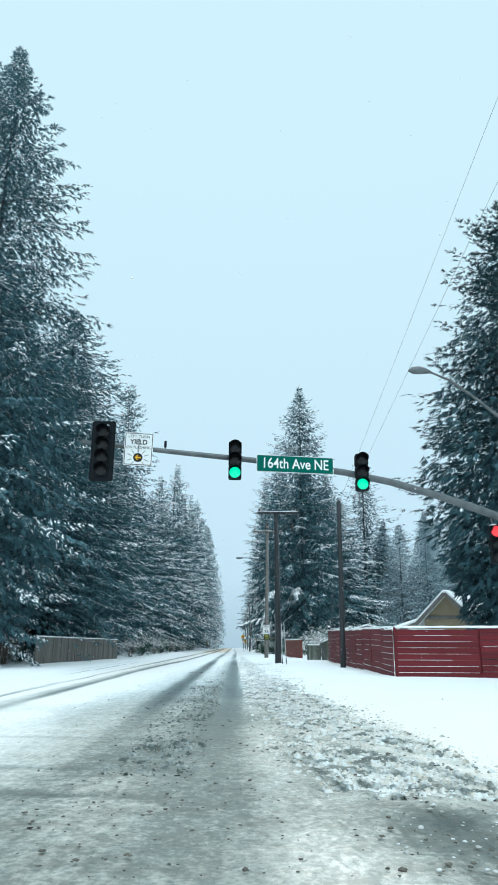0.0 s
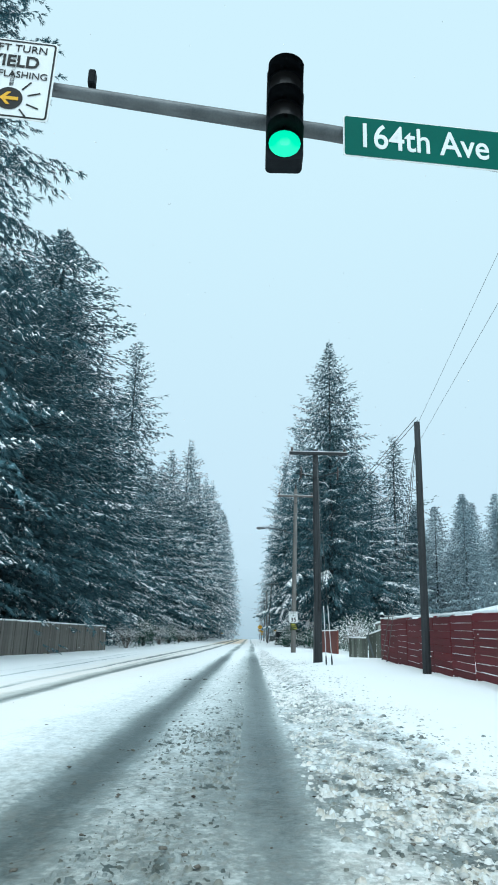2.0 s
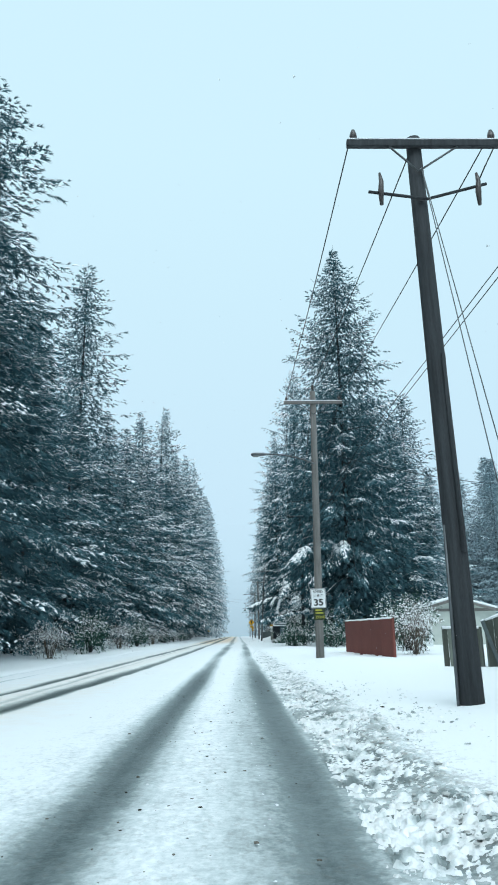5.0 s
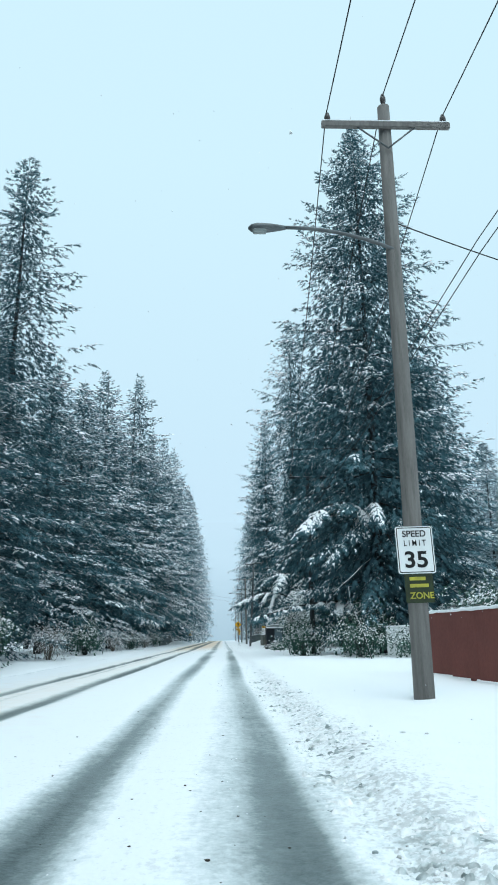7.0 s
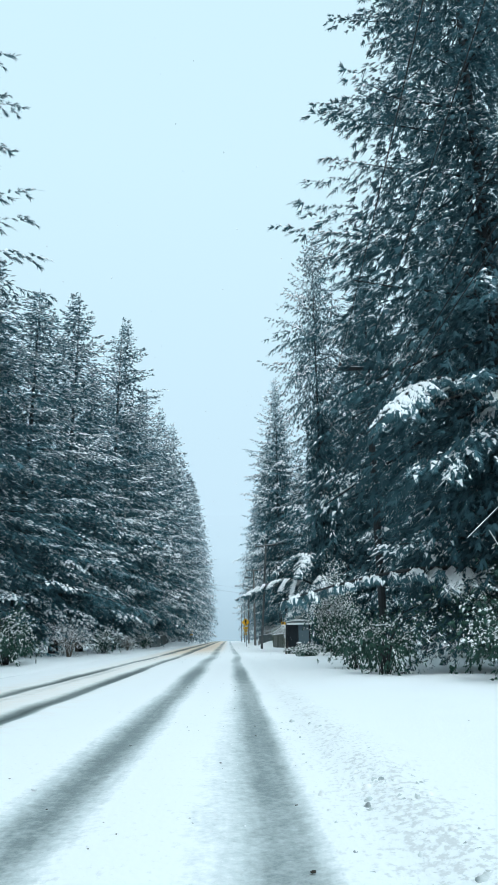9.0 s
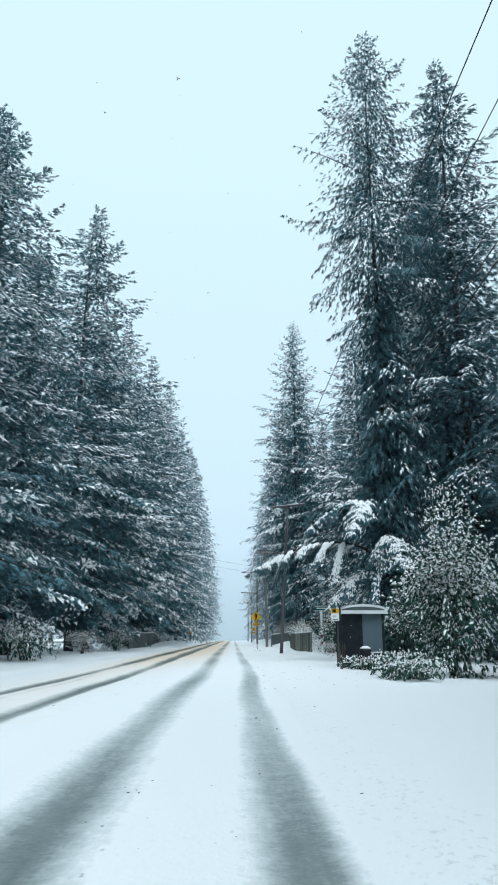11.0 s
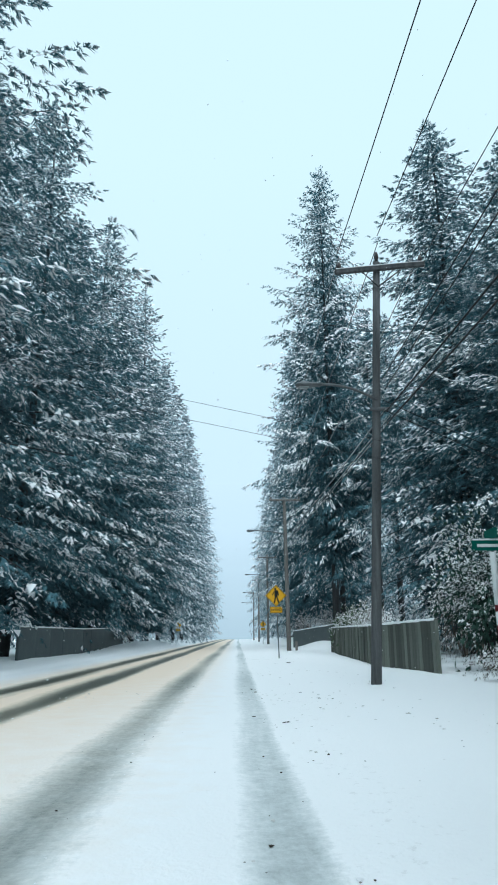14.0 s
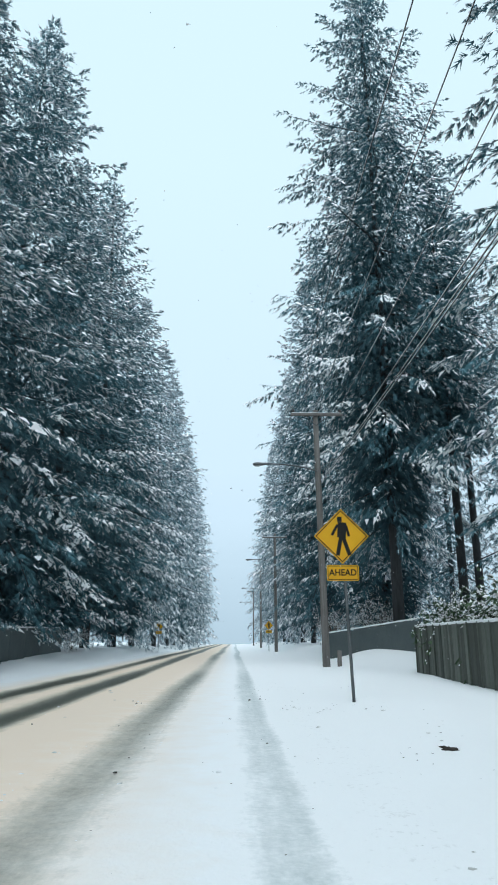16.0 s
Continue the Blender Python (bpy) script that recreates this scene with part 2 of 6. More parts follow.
    p.inputs["Specular IOR Level"].default_value = 0.25
    bp = n.new("ShaderNodeBump")
    bp.inputs["Strength"].default_value, bp.inputs["Distance"].default_value = 0.45, 0.03
    l.new(maths("ADD", fine, maths("MULTIPLY", coarse, 0.8)), bp.inputs["Height"])
    l.new(bp.outputs[0], p.inputs["Normal"])
    return m


M_GROUND = slush_material()
M_LUMP = foliage("dirty_snow_lump", (0.86, 0.87, 0.87), (0.36, 0.35, 0.32), 3.0)


# ---------------------------------------------------------------- mesh helpers
def obj(name, bm, material, parent=None, label=""):
    me = bpy.data.meshes.new(name)
    bm.normal_update()
    bm.to_mesh(me)
    bm.free()
    for mm in material if isinstance(material, (list, tuple)) else [material]:
        me.materials.append(mm)
    ob = new(name, me)
    if parent:
        ob.parent = parent
    return tagged(ob, label=label)


def part(name, bm, material, parent, label=""):
    return obj(name, bm, material, parent, label)


def raw(name, verts, faces, material, parent=None, label="", smooth=False):
    """A mesh object from arrays of vertices and of equal-sided faces."""
    me = bpy.data.meshes.new(name)
    verts, faces = np.asarray(verts, np.float32), np.asarray(faces, np.int32)
    me.vertices.add(len(verts))
    me.vertices.foreach_set("co", verts.ravel())
    k = faces.shape[1]
    me.loops.add(faces.size)
    me.loops.foreach_set("vertex_index", faces.ravel())
    me.polygons.add(len(faces))
    me.polygons.foreach_set("loop_start", np.arange(0, faces.size, k, dtype=np.int32))
    if smooth:
        me.polygons.foreach_set("use_smooth", np.ones(len(faces), bool))
    me.update(calc_edges=True)
    me.materials.append(material)
    ob = new(name, me)
    if parent:
        ob.parent = parent
    return tagged(ob, label=label)


def empty(name, m, label, category, group="", kind=""):
    ob = new(name)
    ob.empty_display_size = 0.2
    ob.matrix_basis = m
    return tagged(ob, label, category, group, kind)


def box(bm, size, at=(0, 0, 0), turn=(0, 0, 0), bevel=0.0):
    m = pose(*at, *turn) @ Matrix.Diagonal((*size, 1))
    vs = bmesh.ops.create_cube(bm, size=1, matrix=m)["verts"]
    if bevel:
        es = list({e for v in vs for e in v.link_edges})
        bmesh.ops.bevel(bm, geom=es, offset=bevel, segments=1, affect="EDGES", profile=0.5)
    return bm


def boxed(size, at=(0, 0, 0), turn=(0, 0, 0), bevel=0.0):
    return box(bmesh.new(), size, at, turn, bevel)


def tube(points, radii, sides=8, caps=True, bm=None):
    bm = bm or bmesh.new()
    pts = [Vector(q) for q in points]
    if isinstance(radii, (int, float)):
        radii = [radii] * len(pts)
    rings, ref = [], None
    for i, q in enumerate(pts):
        d = (pts[min(i + 1, len(pts) - 1)] - pts[max(i - 1, 0)]).normalized()
        if ref is None:
            ref = Vector((1, 0, 0)) if abs(d.x) < 0.9 else Vector((0, 1, 0))
        u = (ref - d * ref.dot(d)).normalized()
        ref = u
        w = d.cross(u)
        rings.append([bm.verts.new(q + (u * math.cos(a) + w * math.sin(a)) * radii[i]) for a in [2 * math.pi * k / sides for k in range(sides)]])
    for a, b in zip(rings, rings[1:]):
        for k in range(sides):
            f = bm.faces.new((a[k], a[(k + 1) % sides], b[(k + 1) % sides], b[k]))
            f.smooth = True
    if caps:
        bm.faces.new(rings[0][::-1])
        bm.faces.new(rings[-1])
    return bm


def plate(outline, thick, bm=None):
    """A flat plate in the x-z plane, front at y = 0, facing -y."""
    bm = bm or bmesh.new()
    front = [bm.verts.new((x, 0, z)) for x, z in outline]
    back = [bm.verts.new((x, thick, z)) for x, z in outline]
    bm.faces.new(front)
    bm.faces.new(back[::-1])
    k = len(front)
    for i in range(k):
        bm.faces.new((front[i], back[i], back[(i + 1) % k], front[(i + 1) % k]))
    bmesh.ops.recalc_face_normals(bm, faces=bm.faces)
    return bm


def rounded(w, h, r, cx=0, cz=0, steps=4):
    out = []
    for sx, sz, a0 in ((1, 1, 0), (-1, 1, 90), (-1, -1, 180), (1, -1, 270)):
        for k in range(steps + 1):
            a = radians(a0 + 90 * k / steps)
            out.append((cx + sx * (w / 2 - r) + r * math.cos(a), cz + sz * (h / 2 - r) + r * math.sin(a)))
    return out


def lettering(name, body, size, at, material, parent, wide=1.0, bold=0.0, fit=0.0):
    """Raised letters in the x-z plane, facing -y, centred at the given point."""
    cu = bpy.data.curves.new(name, "FONT")
    cu.body, cu.size, cu.align_x, cu.align_y, cu.extrude = body, size, "CENTER", "CENTER", 0.002
    cu.offset = bold
    tmp = bpy.data.objects.new(name, cu)
    scene.collection.objects.link(tmp)
    me = bpy.data.meshes.new_from_object(tmp.evaluated_get(bpy.context.evaluated_depsgraph_get()))
    bpy.data.objects.remove(tmp)
    if fit:
        xs = [v.co.x for v in me.vertices]
        wide = fit / (max(xs) - min(xs))
    me.materials.clear()
    me.materials.append(material)
    ob = new(name, me)
    ob.parent = parent
    ob.matrix_basis = pose(*at, 90, 0, 0) @ Matrix.Diagonal((wide, 1, 1, 1))
    return ob


def value_noise(x, y, seed=0):
    """Smooth noise in -1..1 for arrays."""
    rng = np.random.default_rng(seed)
    tab = rng.uniform(-1, 1, (256, 256))
    xi, yi = np.floor(x).astype(int), np.floor(y).astype(int)
    fx, fy = x - xi, y - yi
    fx, fy = fx * fx * (3 - 2 * fx), fy * fy * (3 - 2 * fy)
    g = lambda a, b: tab[a % 256, b % 256]
    return (g(xi, yi) * (1 - fx) + g(xi + 1, yi) * fx) * (1 - fy) + (g(xi, yi + 1) * (1 - fx) + g(xi + 1, yi + 1) * fx) * fy


def smooth(v, a, b):
    t = np.clip((v - a) / (b - a), 0, 1)
    return t * t * (3 - 2 * t)


# ---------------------------------------------------------------- ground
def ground_height(x, y):
    x, y = np.asarray(x, float), np.asarray(y, float)
    off = smooth(y, 18, 24) + smooth(-y, 4, 10)
    right = smooth(x, 0.75, 1.25) * 0.10 + smooth(x, 1.4, 3.2) * 0.10
    right *= 1 - 0.7 * smooth(y, 98, 112)
    left = smooth(-x, 7.0, 7.6) * 0.09 + smooth(-x, 8, 11) * 0.06
    z = (right + left) * np.clip(off, 0, 1)
    bank = smooth(y, 168, 180) * smooth(x, 4.2, 7.5) * 0.75
    bank += smooth(y, 172, 186) * smooth(-x, 8.2, 11) * 0.45
    z += bank
    z += 0.05 * value_noise(x * 0.35, y * 0.3, 3) * smooth(np.abs(x + 2.5), 4.2, 6)
    return z


def clod_cover(x, y):
    """Share of the ground that ploughed and churned clods cover, 0 to 1."""
    wide = 1 - smooth(y, 17, 29)
    c = 0.94 + 0.50 * wide + 0.06 * (14 - np.minimum(y, 14)) + 0.10 * value_noise(x * 0 + 4, y * 0.35, 41)
    band = np.exp(-np.abs((x - c) / (0.44 + 0.42 * wide)) ** 3.2) * smooth(x, 0.47, 0.58)
    band *= (0.72 - 0.42 * smooth(y, 42, 62) - 0.24 * smooth(y, 62, 80)) * smooth(y, 2, 5)
    for y0 in (20.9, 15.4, 10.6):
        band = band * (1 - 0.9 * np.exp(-(((y - y0) + (x - 1.16) * 2.2) / 0.55) ** 2))
    band = band * (0.72 + 0.28 * smooth(y, 19, 27))
    patch = np.exp(-np.abs((x + 0.45) / 0.55) ** 3) * (1 - smooth(y, 18, 31)) * 0.24
    loose = 0.10 * np.exp(-np.abs((x - 1.9) / 0.9) ** 3) * (1 - smooth(y, 40, 55))
    return np.clip((band + patch) * (0.85 + 0.55 * value_noise(x * 1.6, y * 1.0, 42)) + loose, 0, 1)


def cut(x, y):
    """Depth to which wheels have pressed and soiled the snow, 0 to 1."""
    wob = 0.24 * np.exp(-((y - 115) / 9) ** 2) + 0.10 * value_noise(x * 0 + 7, y * 0.07, 5) + 0.03 * value_noise(x * 0 + 2, y * 0.4, 6)
    fade = 0.80 + 0.22 * value_noise(x * 0 + 3, y * 0.12, 8)
    lane = lambda c, w, s: s * np.exp(-(np.abs((x - c - wob) / w) ** 2.1))
    far = smooth(y, 105, 150)
    v = lane(-1.28, 0.28 + 0.10 * smooth(y, 50, 110), 0.90 + 0.12 * (1 - smooth(y, 42, 75))) + lane(0.29, 0.27, 0.90 - 0.10 * smooth(y, 45, 80) - 0.26 * far) + lane(0.47, 0.09, 0.22 * smooth(y, 24, 34)) + lane(-0.15, 0.26, 0.30) * (1 - smooth(y, 60, 100))
    near = 1 - smooth(y, 34, 68)
    v += lane(-3.55 - 0.72 * near, 0.22 + 0.16 * far, 1.2 + 0.4 * far - 0.2 * near) + lane(-5.1 - 0.15 * near, 0.20 + 0.16 * far - 0.12 * near, 1.15 + 0.4 * far) + 0.22 * lane(-4.3, 1.2, 1.0) + lane(-4.6, 0.10, 0.30)
    v += lane(-7.15, 0.10, 0.42) + lane(-6.55, 0.07, 1.1) * near * smooth(y, 26, 32)
    v *= fade * 0.90 * (0.20 + 0.80 * smooth(y, 10, 26)) * (1 - 0.16 * smooth(y, 80, 110))
    v += 0.36 * np.exp(-np.abs((x + 0.9) / 1.9) ** 4) * (1 - 0.85 * smooth(y, 22, 62))
    # churned mouth of the side street
    cross = (1 - smooth(y, 10, 26)) * smooth(y, -30, -10)
    turn = np.exp(-(((x - 0.6) - (16 - y) * 0.10) / 1.0) ** 2) * 0.12 + 0.22 * (1 - smooth(x, 1.2, 4.5))
    v += cross * turn * (0.75 + 0.5 * value_noise(x * 1.2, y * 0.5, 9))
    # tyre marks that swing across from the side street
    for y0, bend in ((6.0, 0.10), (7.4, 0.07), (9.6, 0.05)):
        line = y - y0 - bend * (x + 1.5) ** 2 * np.sign(-x - 1.5) * 0.5 - 0.25 * value_noise(x * 0.5, x * 0 + y0, 18)
        v += 0.26 * np.exp(-(line / 0.13) ** 2) * (1 - smooth(x, -1.2, 0.4)) * (0.6 + 0.6 * value_noise(x * 1.1, y * 2, 19))
    v += clod_cover(x, y) * np.where(x > 0.3, 0.95 - 0.70 * smooth(y, 40, 62), 0.3) * (0.7 + 0.9 * np.abs(value_noise(x * 2.2, y * 1.1, 15)))
    return v


def axis(stretches):
    out = []
    for a, b, s in stretches:
        out += list(np.arange(a, b, s))
    return np.array(out + [stretches[-1][1]])


def build_ground():
    xs = axis([(-900, -100, 100), (-100, -30, 10), (-30, -12, 1.5), (-12, -7.5, 0.3), (-7.5, -0.2, 0.15), (-0.2, 2.6, 0.07), (2.6, 3.6, 0.1), (3.6, 7, 0.3), (7, 30, 1.5), (30, 100, 10), (100, 900, 100)])
    ys = axis([(-160, -40, 20), (-40, -2, 2), (-2, 2, 0.5), (2, 30, 0.1), (30, 72, 0.14), (72, 80, 0.25), (80, 175, 0.4), (175, 260, 1), (260, 520, 8), (520, 1600, 120)])
    X, Y = np.meshgrid(xs, ys)
    c = cut(X, Y)
    Z = ground_height(X, Y)
    near = smooth(-np.abs(Y - 80), -120, -95)
    lumpy = 2.0 * np.exp(-((X - 1.40) / 0.62) ** 2) * (1 - 0.90 * smooth(Y, 42, 68)) + 0.35 * (1 - smooth(Y, 14, 30)) * np.exp(-((X - 0.8) / 2.0) ** 2)
    lumpy *= 0.22
    rough = 0.40 * value_noise(X * 6.5, Y * 5, 11) + 0.10 * value_noise(X * 3, Y * 2.6, 12) + 0.45 * value_noise(X * 5.3 + 9, Y * 4.2, 14)
    Z += near * (-0.045 * np.clip(c, 0, 1) + lumpy * 0.075 * rough + 0.006 * rough + 0.012 * value_noise(X * 1.1, Y * 0.8, 13))
    sand = smooth(Y, 100, 150) * np.exp(-((X + 3.2) / 2.6) ** 4) * 0.9 + 0.35 * np.exp(-((X + 4.6) / 1.6) ** 2)
    sand += 0.60 * (1 - smooth(Y, 10, 24)) * np.exp(-((X - 0.6) / 3.4) ** 4)
    nx, ny = len(xs), len(ys)
    idx = np.arange(nx * ny).reshape(ny, nx)
    faces = np.stack([idx[:-1, :-1], idx[:-1, 1:], idx[1:, 1:], idx[1:, :-1]], -1).reshape(-1, 4)
    ob = raw("ground", np.stack([X, Y, Z], -1).reshape(-1, 3), faces, M_GROUND, smooth=True)
    soil = np.exp(-((X + 0.8) / 2.6) ** 4) * 0.6 + 0.75 * np.exp(-((X - 1.15) / 0.45) ** 2)
    soil *= 1 + 0.5 * (1 - smooth(Y, 30, 60)) - 0.55 * smooth(Y, 60, 110)
    soil += 0.8 * clod_cover(X, Y)
    mouth = (1 - smooth(Y, 13, 24)) * (0.55 + 0.6 * value_noise(X * 1.5, Y * 0.7, 16))
    soil += mouth * (1.0 * np.exp(-((X - 1.5 - (14 - Y) * 0.04) / 0.6) ** 2) + 0.55 * np.exp(-((X + 0.4) / 1.1) ** 4))
    for name, arr in (("slush", np.clip(c, 0, 1)), ("sand", np.clip(sand, 0, 1)), ("soil", np.clip(soil, 0, 1.5))):
        at = ob.data.attributes.new(name, "FLOAT", "POINT")
        at.data.foreach_set("value", arr.ravel().astype(np.float32))
    tagged(ob, "snow-covered road and verges with grey wheel ruts", "ground", kind="structure")


build_ground()


def clod_heights(X, Y, cell, seed):
    """Height of rough snow clods over the ground, one in each covered cell, and the dirt of the clod that stands highest."""
    rng = np.random.default_rng(seed)
    ci, cj = np.floor(X / cell).astype(int), np.floor(Y / cell).astype(int)
    i0, j0 = ci.min() - 2, cj.min() - 2
    shape = (ci.max() - i0 + 3, cj.max() - j0 + 3)
    px = (np.arange(shape[0])[:, None] + i0 + rng.uniform(0.05, 0.95, shape)) * cell
    py = (np.arange(shape[1])[None] + j0 + rng.uniform(0.05, 0.95, shape)) * cell
    there = rng.uniform(0, 1, shape) < clod_cover(px, py)
    rad = cell * (0.36 + rng.exponential(0.14, shape).clip(0, 0.38))
    tall = np.where(there, rad * rng.uniform(0.40, 1.15, shape), 0)
    turn, flat, dirt = rng.uniform(0, 3.14, shape), rng.uniform(0.6, 1.0, shape), rng.uniform(0, 1, shape)
    H, Dt = np.full(X.shape, -0.05), np.zeros(X.shape)
    jag = 0.34 * value_noise(X * 26, Y * 23, seed + 1) + 0.22 * value_noise(X * 57, Y * 50, seed + 2)
    for a in (-1, 0, 1):
        for b in (-1, 0, 1):
            k, q = ci + a - i0, cj + b - j0
            dx, dy = X - px[k, q], Y - py[k, q]
            co, si = np.cos(turn[k, q]), np.sin(turn[k, q])
            d = np.hypot(dx * co + dy * si, (dy * co - dx * si) / flat[k, q]) / rad[k, q] + jag
            h = np.where((d < 1) & (tall[k, q] > 0), tall[k, q] * (1 - np.clip(d, 0, 1) ** 2) ** 0.75, -0.05)
            Dt = np.where(h > H, dirt[k, q], Dt)
            H = np.maximum(H, h)
    return H, Dt


def churned_strip(x0, x1, y0, y1, dx, dy, cell, seed, label, soiled=0.0):
    X, Y = np.meshgrid(np.arange(x0, x1, dx), np.arange(y0, y1, dy))
    jit = np.random.default_rng(seed)
    X, Y = X + jit.uniform(-0.3, 0.3, X.shape) * dx, Y + jit.uniform(-0.3, 0.3, X.shape) * dy
    big, d0 = clod_heights(X, Y, cell, seed)
    small, d1 = clod_heights(X, Y, cell * 0.5, seed + 50)
    H, dirt = np.maximum(big, small), np.where(small > big, d1, d0)
    idx = np.arange(X.size).reshape(X.shape)
    faces = np.stack([idx[:-1, :-1], idx[:-1, 1:], idx[1:, 1:], idx[1:, :-1]], -1)
    top = np.maximum(np.maximum(H[:-1, :-1], H[:-1, 1:]), np.maximum(H[1:, 1:], H[1:, :-1]))
    faces = faces[top > -0.02]
    used = np.unique(faces)
    remap = np.zeros(X.size, int)
    remap[used] = np.arange(len(used))
    Z = ground_height(X, Y) + np.maximum(H, -0.03) - 0.012 - 0.02 * np.clip(cut(X, Y), 0, 1)
    ob = raw("churned_snow", np.stack([X, Y, Z], -1).reshape(-1, 3)[used], remap[faces], M_GROUND, smooth=True)
    grey = 0.16 + 0.12 * dirt ** 2 + 0.60 * np.clip(value_noise(X * 9, Y * 6, seed + 7), 0, 1)
    near = 1 - smooth(Y, 16, 30)
    for key, arr in (("slush", grey + 0.12 * near + soiled), ("sand", 0.15 + 0.65 * near * dirt), ("soil", 0.4 + 0.6 * dirt)):
        at = ob.data.attributes.new(key, "FLOAT", "POINT")
        at.data.foreach_set("value", arr.ravel()[used].astype(np.float32))
    return tagged(ob, label, "snow", kind="stuff")


churned_strip(0.5, 3.2, 6, 22, 0.016, 0.020, 0.054, 71, "rough dirty snow clods churned up in the junction", 0.06)
churned_strip(0.44, 2.6, 22, 46, 0.016, 0.026, 0.055, 72, "ploughed snow clods with dirty gaps beside the wheel rut")
churned_strip(0.44, 1.7, 46, 80, 0.020, 0.036, 0.060, 73, "scattered ploughed snow clods beside the wheel rut")
churned_strip(-1.0, -0.05, 7, 31, 0.016, 0.026, 0.040, 74, "churned dirty snow between the wheel ruts", 0.36)


def gz(x, y):
    return float(ground_height(x, y))


def scatter_lumps(name, n, place, size, material, label, seed):
    rng = np.random.default_rng(seed)
    base = np.array([(0, 0, 0.8), (0.9, 0, 0.25), (0.28, 0.85, 0.3), (-0.73, 0.53, 0.2), (-0.73, -0.53, 0.3), (0.28, -0.85, 0.2), (0.6, 0.5, -0.5), (-0.8, 0.1, -0.5), (0.2, -0.8, -0.5)])
    tri = np.array([(0, 1, 2), (0, 2, 3), (0, 3, 4), (0, 4, 5), (0, 5, 1), (1, 6, 2), (2, 6, 3), (3, 6, 7), (3, 7, 4), (4, 7, 8), (4, 8, 5), (5, 8, 1), (1, 8, 6)])
    x, y = place(rng, n)
    s = size(rng, n)
    a = rng.uniform(0, 6.28, n)
    v = base[None] * (1 + 0.35 * rng.uniform(-1, 1, (n, 9, 1))) * s[:, None, None] * np.stack([np.ones(n), rng.uniform(0.6, 1.2, n), rng.uniform(0.3, 0.6, n)], -1)[:, None]
    c, d = np.cos(a)[:, None], np.sin(a)[:, None]
    vx, vy = v[..., 0] * c - v[..., 1] * d + x[:, None], v[..., 0] * d + v[..., 1] * c + y[:, None]
    vz = v[..., 2] + (ground_height(x, y) + s * 0.1 - 0.01)[:, None]
    f = tri[None] + 9 * np.arange(n)[:, None, None]
    return tagged(raw(name, np.stack([vx, vy, vz], -1).reshape(-1, 3), f.reshape(-1, 3), material), label, "snow", kind="stuff")


def along_edge(rng, n):
    y = 12 + rng.exponential(22, n) % 60
    return 0.66 + np.abs(rng.normal(0.35, 0.55, n)) + 0.35 * smooth(-y, -60, -20), y


def at_mouth(rng, n):
    y = rng.uniform(3, 20, n)
    return np.maximum(1.6 + (14 - y) * 0.06 + rng.normal(0, 0.7, n), 0.62 + rng.uniform(0, 0.2, n)), y


scatter_lumps("slush_lumps", 4200, along_edge, lambda r, n: 0.007 + r.exponential(0.009, n).clip(0, 0.032), M_LUMP, "dirty ploughed snow lumps beside the ruts", 21)
scatter_lumps("slush_lumps", 1500, at_mouth, lambda r, n: 0.006 + r.exponential(0.007, n).clip(0, 0.026), M_LUMP, "churned brown snow lumps in the junction", 22)
scatter_lumps("fir_litter", 700, lambda r, n: (r.uniform(-2.6, 4.5, n), r.uniform(4, 165, n)), lambda r, n: 0.005 + r.exponential(0.005, n).clip(0, 0.025), M_LITTER, "dark fir litter on the snow", 23)
scatter_lumps("fir_litter", 500, lambda r, n: (-0.5 + r.normal(0, 0.5, n), r.uniform(2, 165, n)), lambda r, n: 0.005 + r.exponential(0.005, n).clip(0, 0.02), M_LITTER, "small dark clods between the wheel ruts", 24)


M_GRIT = mat("road_grit", (0.20, 0.18, 0.15), (0.07, 0.065, 0.058), 0.9, bump=0)


def grit_bands(rng, n):
    y = 4 + rng.exponential(17, n) % 46
    x = np.where(rng.uniform(0, 1, n) < 0.55, -0.5 + rng.normal(0, 0.55, n), np.where(rng.uniform(0, 1, n) < 0.7, 1.55 + rng.normal(0, 0.55, n), rng.uniform(-4, 2.5, n)))
    keep = value_noise(x * 2.2, y * 0.9, 17) + rng.normal(0, 0.3, n)
    return np.where(keep > -0.1, x, x + rng.normal(0, 0.5, n)), y


scatter_lumps("road_grit", 1700, grit_bands, lambda r, n: 0.005 + r.exponential(0.006, n).clip(0, 0.022), M_GRIT, "brown grit and dirty clods between the ruts", 27)


def rut_edges(rng, n):
    x = rng.choice([-1.82, -0.90, -0.12, 0.80, -3.15, 1.0], n) + rng.normal(0, 0.07, n)
    return x, rng.uniform(24, 160, n)


scatter_lumps("snow_crumbs", 1800, rut_edges, lambda r, n: 0.005 + r.exponential(0.006, n).clip(0, 0.03), M_SNOW, "white crumbs of snow thrown beside the ruts", 25)


def verge_clusters(rng, n):
    """Loose handfuls of bits that have dropped from the boughs above the road."""
    k = 90
    home, hx, hy = rng.integers(0, k, n), rng.uniform(0.5, 3.4, k), rng.uniform(104, 162, k)
    hx[:12] = rng.uniform(-3.0, -1.9, 12)
    return hx[home] + rng.normal(0, 0.22, n), hy[home] + rng.normal(0, 0.8, n)


scatter_lumps("fir_litter", 330, verge_clusters, lambda r, n: 0.007 + r.exponential(0.007, n).clip(0, 0.03), M_LITTER, "scattered twig bits dropped on the snowy verge", 28)
scatter_lumps("slush_lumps", 1300, verge_clusters, lambda r, n: 0.008 + r.exponential(0.009, n).clip(0, 0.035), M_LUMP, "small clods of fallen snow on the verge", 28)


